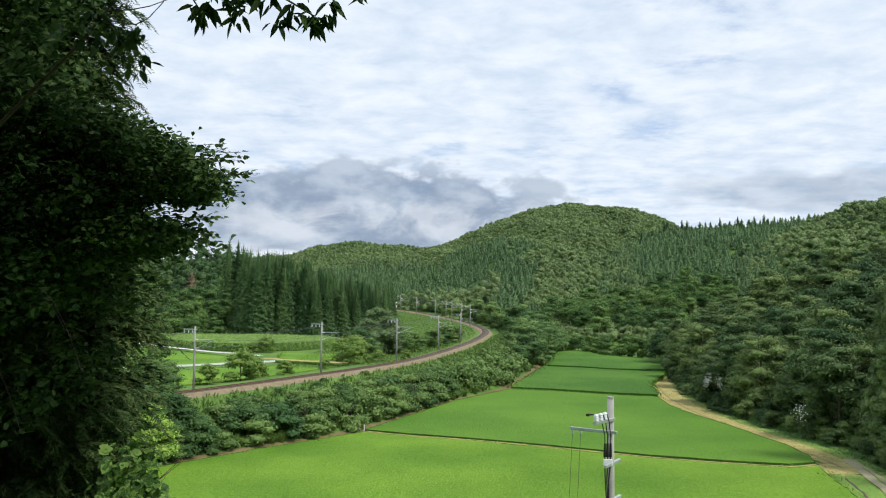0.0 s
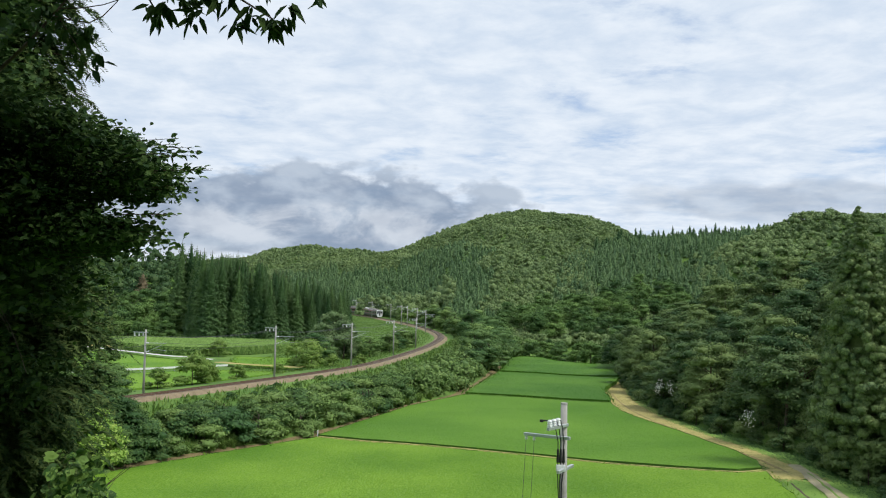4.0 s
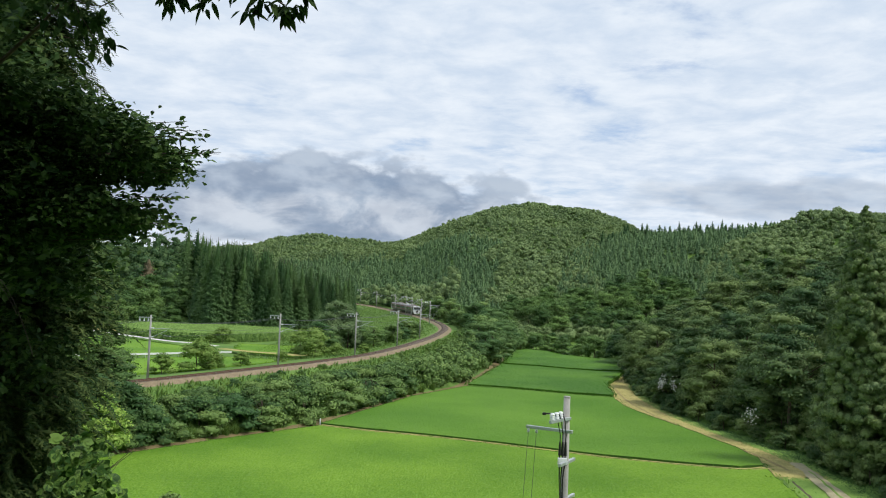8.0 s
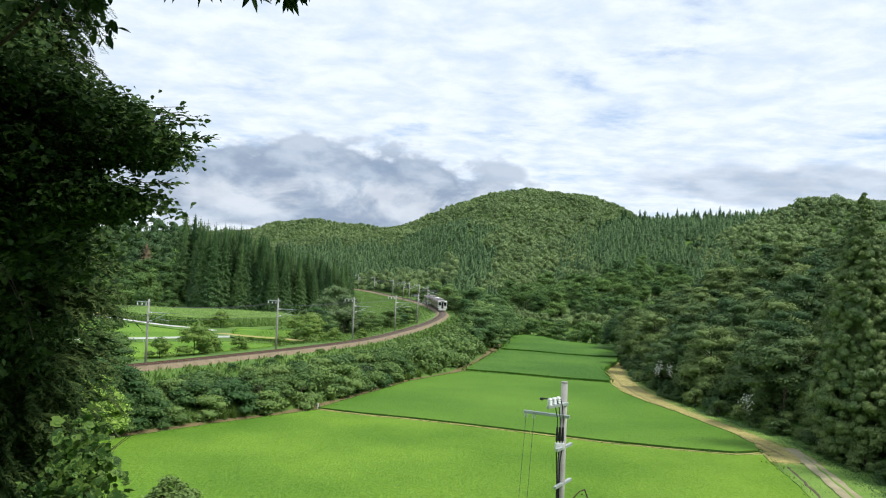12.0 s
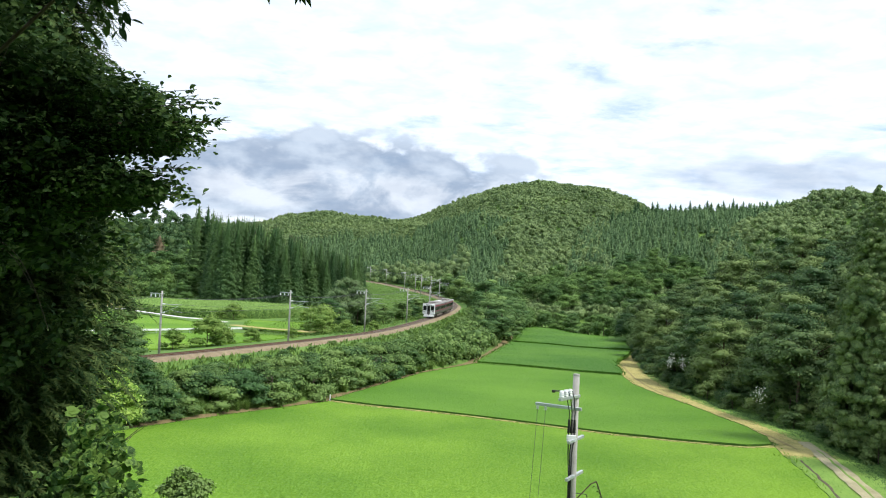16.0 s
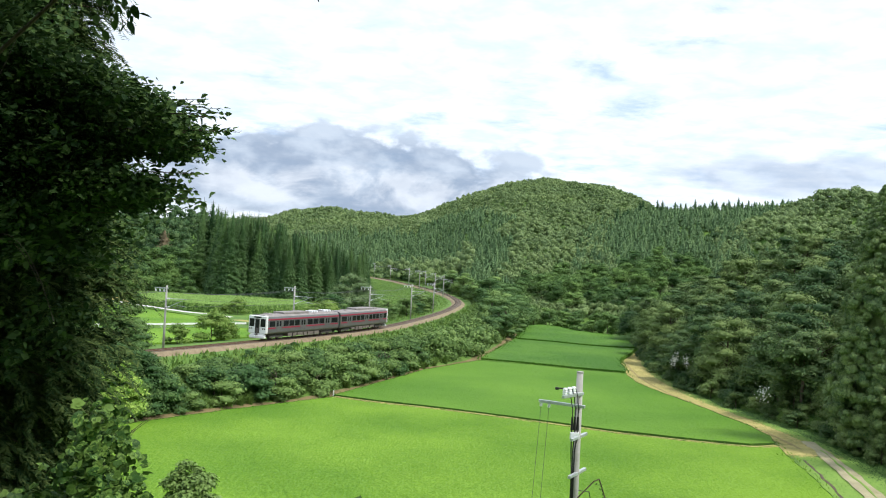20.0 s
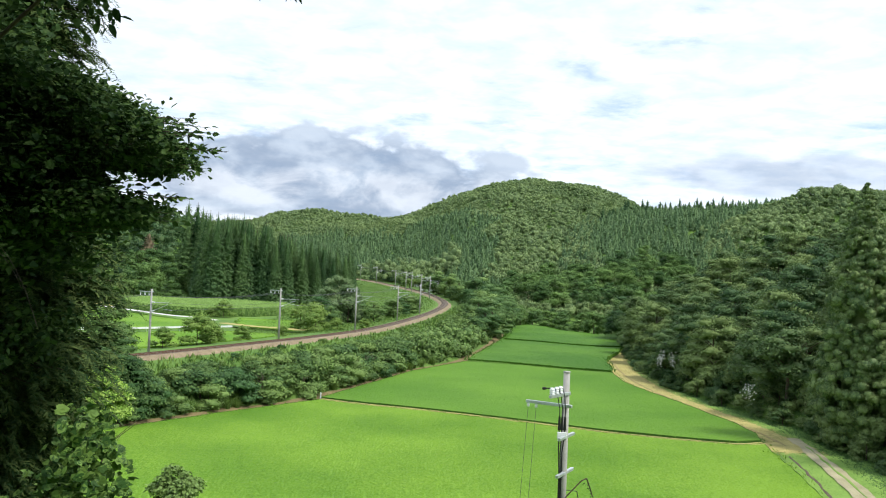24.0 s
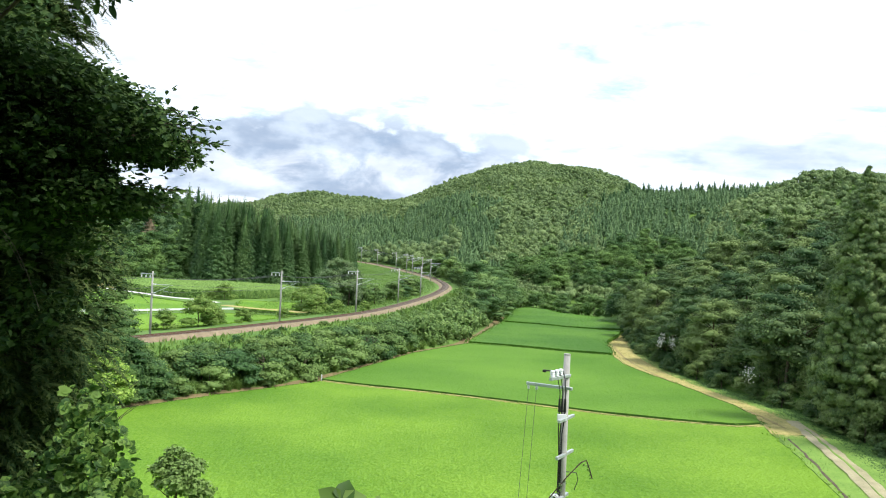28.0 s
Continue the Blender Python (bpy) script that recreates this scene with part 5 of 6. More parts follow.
def train_car(name, label, cab, panto):
    """A car along x; cab: +1 where the driver's end is at +x, -1 at -x."""
    car = tagged(empty(name), label, "train", "train cars")
    h = CAR_L / 2
    sec = car_body_section()
    bm = bmesh.new()
    a = [bm.verts.new((-h, y, z)) for y, z in sec]
    b = [bm.verts.new((h, y, z)) for y, z in sec]
    n = len(sec)
    for i in range(n):
        j = (i + 1) % n
        if 3 <= i <= 6:
            continue
        bm.faces.new((a[i], a[j], b[j], b[i]))
    bm.faces.new(a)
    bm.faces.new(b[::-1])
    body = part("body", bm, M_CAR, car)
    bm = bmesh.new()
    prof = [(y, z + 0.004) for y, z in sec[3:8]]
    lo = [bm.verts.new((-h, y, z)) for y, z in prof]
    hi = [bm.verts.new((h, y, z)) for y, z in prof]
    for i in range(4):
        bm.faces.new((lo[i], lo[i + 1], hi[i + 1], hi[i]))
    part("roof", bm, M_ROOF, car)
    w = CAR_W / 2
    doors = (-6.3, 0.6, 6.9) if cab > 0 else (-6.9, -0.6, 6.3)
    for sgn in (-1, 1):
        y0, y1 = (w, w + 0.018) if sgn > 0 else (-w - 0.018, -w)
        bm = bmesh.new()
        box(bm, (-h + 0.05, y0, 2.80), (h - 0.05, y1, 2.98))
        part("upper_band", bm, M_RED, car, "crimson stripe under the roof")
        edges = [-h + 0.1] + [e for d in doors for e in (d - 0.72, d + 0.72)] + [h - 0.1]
        for e0, e1 in zip(edges[::2], edges[1::2]):
            if e1 - e0 < 0.5:
                continue
            bm = bmesh.new()
            box(bm, (e0 + 0.1, y0, 1.62), (e1 - 0.1, y1, 1.79))
            part("lower_band", bm, M_RED, car, "crimson stripe under the windows")
            count = max(1, int((e1 - e0 - 0.5) / 1.25))
            pitch = (e1 - e0 - 0.5) / count
            for q in range(count):
                if count == 1 and e1 - e0 < 1.3:
                    x0, x1 = e0 + 0.4, e1 - 0.4
                else:
                    x0, x1 = e0 + 0.3 + q * pitch, e0 + 0.3 + (q + 1) * pitch - 0.26
                bm = bmesh.new()
                box(bm, (x0, y0 if sgn > 0 else y0 + 0.004, 1.90), (x1, y1 - 0.004 if sgn > 0 else y1, 2.66), 0.003)
                part("window", bm, M_GLASS, car, "dark side window")
        for d in doors:
            door = None
            bm = bmesh.new()
            box(bm, (d - 0.66, y0, 1.12), (d + 0.66, y1 - 0.006 if sgn > 0 else y1, 2.78), 0.004)
            door = part("door", bm, M_CAR, car, "grey double passenger door")
            for o in (-0.34, 0.34):
                bm = bmesh.new()
                ya, yb = (y1 - 0.006, y1 + 0.006) if sgn > 0 else (y0 - 0.006, y0 + 0.002)
                box(bm, (d + o - 0.2, ya, 1.92), (d + o + 0.2, yb, 2.62), 0.003)
                part("door_window", bm, M_GLASS, door)
    # the driver's end
    e = h * cab

    def fbox(bm, x0, x1, ya, yb, za, zb, bev=0.0):
        return box(bm, (min(e + x0 * cab, e + x1 * cab), ya, za), (max(e + x0 * cab, e + x1 * cab), yb, zb), bev)

    bm = bmesh.new()
    fbox(bm, -0.25, 0.22, -w - 0.02, w + 0.02, 0.95, 3.42, 0.10)
    mask = part("front_mask", bm, M_WHITE, car, "white driver's front")
    bm = bmesh.new()
    fbox(bm, 0.20, 0.24, -1.30, -0.50, 1.88, 2.98, 0.01)
    part("windscreen", bm, M_GLASS, mask)
    bm = bmesh.new()
    fbox(bm, 0.20, 0.24, 0.50, 1.30, 1.88, 2.98, 0.01)
    part("windscreen", bm, M_GLASS, mask)
    bm = bmesh.new()
    fbox(bm, 0.20, 0.27, -0.36, 0.36, 1.0, 3.0, 0.01)
    part("gangway_door", bm, M_UNDER, mask, "dark central gangway door")
    bm = bmesh.new()
    fbox(bm, 0.265, 0.285, -0.26, 0.26, 1.75, 2.85, 0.004)
    part("gangway_window", bm, M_GLASS, mask)
    bm = bmesh.new()
    fbox(bm, 0.20, 0.25, -0.6, 0.6, 3.08, 3.28, 0.01)
    part("destination_board", bm, M_GLASS, mask)
    for y in (-1.05, 1.05):
        bm = bmesh.new()
        fbox(bm, 0.21, 0.25, y - 0.24, y + 0.24, 1.52, 1.72, 0.01)
        part("headlight_panel", bm, M_UNDER, mask)
        bm = bmesh.new()
        rod(bm, (e + 0.24 * cab, y, 1.62), (e + 0.27 * cab, y, 1.62), 0.09)
        part("headlight", bm, M_LAMP_GLASS, mask)
    bm = bmesh.new()
    fbox(bm, -0.1, 0.32, -1.25, 1.25, 0.32, 0.72, 0.06)
    part("snow_plough", bm, M_WHITE, car, "pale steel plough under the front")
    bm = bmesh.new()
    rod(bm, (e + 0.1 * cab, 0, 0.86), (e + 0.62 * cab, 0, 0.86), 0.12)
    part("coupler", bm, M_UNDER, car)
    bm = bmesh.new()
    fbox(bm, -0.3, 0.2, -1.1, 1.1, 0.7, 0.97, 0.03)
    part("apron", bm, M_WHITE, car)
    # gangway at the other end
    bm = bmesh.new()
    x0 = -e - 0.26 * cab
    box(bm, (min(x0, -e), -0.6, 1.0), (max(x0, -e), 0.6, 3.1), 0.03)
    part("gangway_bellows", bm, M_UNDER, car)
    # underframe
    bm = bmesh.new()
    box(bm, (-h + 0.1, -1.2, 0.80), (h - 0.1, 1.2, 0.955))
    part("sole_bar", bm, M_UNDER, car)
    bm = bmesh.new()
    box(bm, (-5.0, -0.5, 0.34), (5.0, 0.5, 0.81), 0.03)
    part("centre_sill", bm, M_UNDER, car)
    rng = np.random.RandomState(3 if panto else 4)
    x = -4.2
    while x < 4.0:
        ln = rng.uniform(0.9, 1.7)
        for sgn in (-1, 1):
            bm = bmesh.new()
            ya, yb = sorted((sgn * 0.55, sgn * 1.32))
            box(bm, (x, ya, 0.30 + rng.uniform(0, 0.16)), (x + ln, yb, 0.82), 0.02)
            part("equipment_box", bm, M_EQUIP, car)
        x += ln + rng.uniform(0.1, 0.4)
    for bx0 in (-6.9, 6.9):
        bm = bmesh.new()
        for sgn in (-1, 1):
            box(bm, (bx0 - 1.65, sgn * 1.0 - 0.07, 0.34), (bx0 + 1.65, sgn * 1.0 + 0.07, 0.70), 0.03)
        box(bm, (bx0 - 0.25, -1.06, 0.45), (bx0 + 0.25, 1.06, 0.8))
        bogie = part("bogie", bm, M_UNDER, car)
        for wx0 in (-1.05, 1.05):
            bm = bmesh.new()
            for sgn in (-1, 1):
                rod(bm, (bx0 + wx0, sgn * 0.50, 0.43), (bx0 + wx0, sgn * 0.62, 0.43), 0.43, 0.43, 18)
            rod(bm, (bx0 + wx0, -0.55, 0.43), (bx0 + wx0, 0.55, 0.43), 0.07)
            part("wheelset", bm, M_UNDER, bogie)
    # on the roof
    for x, ln, wd, hh in ((1.7, 6.6, 1.9, 0.26), (7.6, 0.9, 1.1, 0.13)) if panto else ((-0.8, 6.8, 1.9, 0.28), (-6.2, 1.6, 1.3, 0.18), (5.6, 0.9, 1.1, 0.13)):
        bm = bmesh.new()
        box(bm, (x - ln / 2, -wd / 2, 3.46), (x + ln / 2, wd / 2, 3.53 + hh), 0.06)
        part("roof_unit", bm, M_ROOF, car, "grey roof equipment cover")
    if panto:
        px = -h + 4.2 if cab > 0 else h - 3.2
        pan = empty("pantograph")
        pan.parent = car
        for pts, r in (([(px - 0.7, 0.45, 3.72), (px + 0.7, 0.45, 3.72)], 0.04), ([(px - 0.7, -0.45, 3.72), (px + 0.7, -0.45, 3.72)], 0.04),
                       ([(px - 0.6, 0.0, 3.72), (px + 0.75, 0.0, 4.25)], 0.022), ([(px + 0.75, 0.0, 4.25), (px - 0.25, 0.0, 4.86)], 0.018), ([(px - 0.25, -0.85, 4.9), (px - 0.25, 0.85, 4.9)], 0.025)):
            bm = bmesh.new()
            tube(bm, pts, r, 6)
            part("pantograph_arm", bm, M_UNDER, pan)
        for dx in (-2.9, -2.1, -1.3, 1.0, 1.7, 2.4):
            bm = bmesh.new()
            box(bm, (px + dx - 0.14, -0.6, 3.5), (px + dx + 0.14, 0.6, 3.80), 0.04)
            part("roof_insulator_frame", bm, M_WHITE, car)
    return car


FRONT_CAR = train_car("front_car", "leading grey train car with crimson stripes and a white front", 1, True)
REAR_CAR = train_car("rear_car", "trailing grey train car with crimson stripes", -1, False)
# seconds, metres of the train's nose along the track
RUN = [(0, 50.6), (1, 60.1), (2, 68.0), (3, 74.4), (3.5, 79.7), (5.5, 102.3), (6, 108.7), (7, 124.0), (8, 141.4), (9, 158.8), (10, 175.1), (11, 192.0), (12, 208.9), (13, 225.8), (13.5, 234.2), (15.5, 269.6), (16, 281.7), (16.5, 296.1), (17, 308.8), (18, 333.6), (19, 354.1), (20, 373.1), (21, 393.7), (21.5, 403.7), (28, 535.9)]


def run_at(t):
    ts, ss = [r[0] for r in RUN], [r[1] for r in RUN]
    return float(sum(np.interp(t + o, ts, ss) for o in (-0.5, -0.25, 0, 0.25, 0.5)) / 5) if 0.5 < t < 27.5 else float(np.interp(t, ts, ss))


def car_pose(s):
    a, b = rail_at(s - 6.9), rail_at(s + 6.9)
    d = b - a
    c = (a + b) / 2
    return pose(c[0], c[1], c[2], 0, -math.degrees(math.atan2(d[2], math.hypot(d[0], d[1]))), math.degrees(math.atan2(d[1], d[0])))


# ---- the utility pole below the lookout ----
def utility_pole():
    px, py, top = 4.97, 26.0, 13.06
    g = float(height(px, py))
    thing = tagged(empty("utility_pole", pose(px, py, 0)), "grey concrete utility pole with cross arms and black cables", "utility pole")
    bm = bmesh.new()
    rod(bm, (0, 0, g - 0.6), (0, 0, top), 0.15, 0.098, 20)
    part("shaft", bm, M_CONCRETE, thing, smooth=True)
    bm = bmesh.new()
    rod(bm, (0, 0, top - 0.02), (0, 0, top + 0.03), 0.106, 0.10, 20)
    part("cap", bm, M_CONCRETE, thing)

    def arm(cx, cz, ang, lo, hi, sz=0.045, lab="galvanised cross arm"):
        m = pose(cx, -0.13, cz, 0, 0, ang)
        bm = bmesh.new()
        box(bm, (lo, -sz, -sz), (hi, sz, sz), 0.008, m)
        ob = part("cross_arm", bm, M_GALV, thing, lab)
        return m

    def insulator(at, h, r=0.055, down=False):
        bm = bmesh.new()
        s = -1 if down else 1
        x, y, z = at
        for k in range(3):
            z0 = z + s * (0.04 + k * h / 3.4)
            rod(bm, (x, y, z0), (x, y, z0 + s * h / 4.6), r, r * 0.6, 12)
        rod(bm, (x, y, z), (x, y, z + s * h), r * 0.45, None, 8)
        return part("insulator", bm, M_PORCELAIN, thing, "white porcelain insulator")

    m1 = arm(0.0, top - 0.63, 52, -1.05, 0.18)
    tops = []
    for q in (-0.95, -0.68, -0.42):
        at = m1 @ Vector((q, 0, 0.04))
        insulator(at, 0.22, 0.08)
        tops.append(at + Vector((0, 0, 0.2)))
    m2 = arm(0.0, top - 1.0, 146, -0.18, 1.34)
    for q in (1.27, 1.0):
        insulator(m2 @ Vector((q, 0, -0.03)), 0.12, 0.05, True)
    arm(0.0, top - 1.93, 60, -0.55, 0.75)
    arm(0.0, top - 3.02, 60, -0.6, 0.8)
    arm(0.0, top - 4.3, 60, -0.3, 0.5)
    for i, (q, tp) in enumerate(zip((-0.20, -0.12, -0.03), tops)):
        head = Vector((q, -0.17, top - 1.4))
        bm = bmesh.new()
        mid = (tp + head) / 2 + Vector((0.04, -0.05, 0.22))
        tube(bm, [tp, tp.lerp(mid, 0.5) + Vector((0, 0, 0.10)), mid, head + Vector((0, 0, 0.3)), head], 0.014, 6)
        part("lead_cable", bm, M_CABLE, thing)
        bm = bmesh.new()
        rod(bm, head + Vector((0, 0, 0.08)), head + Vector((0, 0, -0.32)), 0.03, 0.045, 10)
        part("cable_termination", bm, M_CABLE, thing)
        bm = bmesh.new()
        box(bm, (q - 0.05, -0.235, top - 1.98), (q + 0.05, -0.12, top - 1.78), 0.01)
        part("cable_clamp", bm, M_PORCELAIN, thing, "white cable clamp")
        bm = bmesh.new()
        low = Vector((-0.15 + i * 0.035, -0.16, top - 3.0))
        tube(bm, [head + Vector((0, 0, -0.3)), Vector((q, -0.17, top - 1.9)), Vector((q * 0.6 - 0.07, -0.17, top - 2.4)), low, low + Vector((0.0, 0, -1.2)), Vector((low.x, low.y, g + 0.2))], 0.019, 6)
        part("down_cable", bm, M_CABLE, thing)
    for q in (1.27, 1.0):
        bm = bmesh.new()
        a = m2 @ Vector((q, 0, -0.16))
        tube(bm, sag(a, a + Vector((-0.55, -2.0, -5.0)), 0.05, 6), 0.006, 5)
        part("drop_wire", bm, M_WIRE, thing)
    bm = bmesh.new()
    rod(bm, tops[0], tops[0] + Vector((-0.22, 0.0, 0.0)), 0.02)
    box(bm, (tops[0].x - 0.29, tops[0].y - 0.03, tops[0].z - 0.05), (tops[0].x - 0.18, tops[0].y + 0.03, tops[0].z + 0.03), 0.015)
    part("clip", bm, M_CABLE, thing, "black wire clip")
    bm = bmesh.new()
    box(bm, (-0.34, -0.3, top - 4.55), (-0.12, -0.08, top - 4.2), 0.03)
    part("junction_box", bm, M_WHITE, thing, "white junction box on the pole")
    bm = bmesh.new()
    tube(bm, [Vector((0.12, 0, top - 3.55)), Vector((0.45, 0, top - 3.58)), Vector((0.5, 0, top - 3.8)), Vector((0.4, 0, top - 4.1))], 0.012, 6)
    part("stay_hook", bm, M_WIRE, thing)


utility_pole()


# ---- round the lookout ----
def leaf_shape(c, n, along, size, width, cup):
    """Pointed six-sided leaf blades with a folded midrib."""
    n = unit(n)
    t = unit(along - n * np.sum(along * n, 1, keepdims=True))
    b = np.cross(n, t)
    s = np.asarray(size, float).reshape(-1, 1)
    pts = []
    for u, w in ((0, 0), (0.3, 1), (0.65, 0.8), (1.0, 0), (0.65, -0.8), (0.3, -1)):
        pts.append(c + t * s * u + b * s * width * w + n * s * cup * abs(w) - n * s * 0.12 * u * u)
    v = np.stack(pts, 1).reshape(-1, 3)
    i = np.arange(len(c))[:, None] * 6
    f = np.concatenate([i + np.array([[0, 1, 2, 3]]), i + np.array([[0, 3, 4, 5]])], 0)
    return v, f


def spray(rng, a, b, count, leaf, width, spread, droop=0.3):
    """Leaves set along a twig from a to b."""
    a, b = np.array(a, float), np.array(b, float)
    u = rng.uniform(0.05, 1, count)[:, None]
    c = a + (b - a) * u + rng.normal(size=(count, 3)) * spread * (1 - 0.5 * u)
    al = unit((b - a)[None, :] / np.linalg.norm(b - a) + rng.normal(size=(count, 3)) * 0.8 + np.array([0, 0, -droop]))
    n = rng.normal(size=(count, 3)) * 0.45 + np.array([0, -0.25, 0.9])
    return leaf_shape(c, n, al, leaf * rng.uniform(0.6, 1.25, count), width, 0.10)


def join(name, chunks, mat, parent=None):
    V, F, base = [], [], 0
    for v, f in chunks:
        V.append(v), F.append(f + base)
        base += len(v)
    ob = new(name, np_mesh(name, np.concatenate(V), np.concatenate(F), mat))
    ob.parent = parent
    return ob


def limb(bm, pts, r0, r1):
    n = len(pts) - 1
    for i in range(n):
        rod(bm, pts[i], pts[i + 1], r0 + (r1 - r0) * i / n, r0 + (r1 - r0) * (i + 1) / n, 7)


LIMB_PIVOT = (-5.6, 9.0, 16.4)


def front_broadleaf():
    """The leaning tree whose dark limb reaches into the view."""
    rng = np.random.RandomState(2)
    thing = tagged(empty("foreground_tree"), "dark leafy tree leaning over the slope, seen against the sky", "tree")
    bm = bmesh.new()
    root = Vector((-6.4, 8.8, float(height(-6.4, 8.8)) - 0.4))
    fork = Vector((-5.6, 9.0, 16.4))
    limb(bm, [root, Vector((-6.1, 8.9, 14.4)), fork, Vector((-5.2, 9.3, 19.5)), Vector((-4.6, 9.2, 22.0))], 0.22, 0.06)
    part("trunk", bm, M_BARK, thing)
    # two limbs that sway in the wind, each hung at the fork
    edge_z, edge_x = [15.7, 16.42, 16.55, 16.9, 17.3, 17.45, 17.65, 17.95, 18.05], [-3.6, -3.15, -2.45, -2.2, -1.97, -2.2, -2.55, -3.05, -3.5]
    pivot = np.array(LIMB_PIVOT)
    limbs = []
    for lo, hi, tip, bulk, reach in ((16.86, 18.0, (-2.05, 9.0, 17.28), 430, 0.0), (16.38, 16.88, (-2.3, 9.0, 16.75), 240, 0.0)):
        bm = bmesh.new()
        limb(bm, [Vector(fork) - Vector(pivot), Vector((-4.4, 9.1, (tip[2] + 16.5) / 2)) - Vector(pivot), Vector((-3.4, 9.0, tip[2] - 0.05)) - Vector(pivot), Vector(tip) - Vector((0.75, 0, 0)) - Vector(pivot)], 0.07, 0.010)
        arm = part("limb", bm, M_BARK, thing)
        arm.location = pivot
        chunks = []
        for _ in range(bulk):
            z = rng.uniform(lo, hi)
            x = np.interp(z, edge_z, edge_x) - 0.34 - abs(rng.normal()) * 0.8
            # a loose place between the limbs lets the sky through
            if x < -5.2 or (16.76 < z < 17.02 and x > -3.2):
                continue
            b = np.array([x, rng.uniform(8.4, 9.9), z])
            a = b + np.array([-0.38, rng.uniform(-0.2, 0.2), rng.uniform(-0.05, 0.06)])
            chunks.append(spray(rng, a - pivot, b - pivot, rng.randint(14, 26), 0.078, 0.33, 0.05))
        for _ in range(int(bulk * 0.9)):
            x, z = rng.uniform(-4.4, -2.85), rng.uniform(max(lo, 16.5), hi - 0.1)
            if (16.74 < z < 17.04 and x > -3.3) or x > np.interp(z, edge_z, edge_x) - 0.5:
                continue
            b = np.array([x, rng.uniform(8.8, 10.2), z])
            chunks.append(spray(rng, b + rng.normal(size=3) * np.array([0.3, 0.2, 0.08]) - pivot, b - pivot, 20, 0.085, 0.33, 0.07))
        # long twigs at the rim
        bm = bmesh.new()
        for tx, tz in ((-2.20, 17.56), (-2.07, 17.43), (-1.94, 17.29), (-2.16, 17.10), (-2.26, 16.82), (-2.42, 16.62), (-2.95, 16.42)):
            if not lo <= tz < hi:
                continue
            for k in range(3):
                b = np.array([tx - 0.06 * k, 9.0 + rng.uniform(-0.2, 0.2), tz + rng.normal() * 0.025])
                a = b + np.array([-0.62, 0, rng.uniform(-0.12, 0.02)])
                rod(bm, Vector(a - pivot), Vector(b - pivot), 0.006, 0.002, 5)
                chunks.append(spray(rng, a - pivot, b - pivot, 15, 0.074, 0.33, 0.014, 0.1))
        part("twig", bm, M_BARK, arm)
        # flat tiers of leaves that end in single twigs
        for z in np.arange(lo, hi + 0.05, 0.105):
            for _ in range(5):
                zz = z + rng.normal() * 0.02
                if 16.78 < zz < 17.0:
                    continue
                b = np.array([np.interp(zz, edge_z, edge_x) + rng.uniform(-0.42, -0.08), rng.uniform(8.6, 9.6), zz])
                a = b + np.array([-0.55, rng.uniform(-0.15, 0.15), rng.uniform(0.0, 0.06)])
                chunks.append(spray(rng, a - pivot, b - pivot, 15, 0.072, 0.33, 0.022, 0.15))
        join("leaves", chunks, M_FRONT_LEAF, arm)
        limbs.append(arm)
    chunks = []
    for n_ in range(2300):
        z = rng.uniform(14.4, 23.0) if n_ < 1500 else rng.uniform(15.8, 19.5)
        x = rng.uniform(-7.2, np.interp(z, [14.4, 15.5, 16.3, 18.0, 18.4, 20, 23], [-4.3, -3.9, -3.5, -3.65, -4.1, -4.15, -4.15]))
        b = np.array([x, rng.uniform(8.2, 11.0), z])
        if z > 17.9 and x > -0.435 * b[1]:
            continue
        a = b + rng.normal(size=3) * np.array([0.35, 0.35, 0.12])
        chunks.append(spray(rng, a, b, rng.randint(16, 28), 0.095, 0.33, 0.08))
    zc = np.arange(16.2, 22.5, 0.28)
    inner = np.stack([np.where(zc < 18.2, -4.75, -5.1) + rng.normal(size=len(zc)) * 0.1, np.full(len(zc), 10.1), zc], 1)
    chunks.append(cores(inner, rng.uniform(0.36, 0.5, len(zc)), rng, 9, 6, 0.9, 0.25))
    join("leaves", chunks, M_FRONT_LEAF, thing)
    # bare curved twigs
    for k in range(5):
        a = Vector((rng.uniform(-4.9, -3.9), 8.15, rng.uniform(15.2, 17.2)))
        bend, rise = rng.choice([-1.6, 1.6]), rng.uniform(-0.3, 0.9)
        q = [a + Vector((0.06 * i, 0, 0.06 * i * rise + 0.006 * bend * i * i)) for i in range(10)]
        bm = bmesh.new()
        tube(bm, q, 0.0035, 4)
        part("dead_twig", bm, M_TWIG, thing)
    return limbs


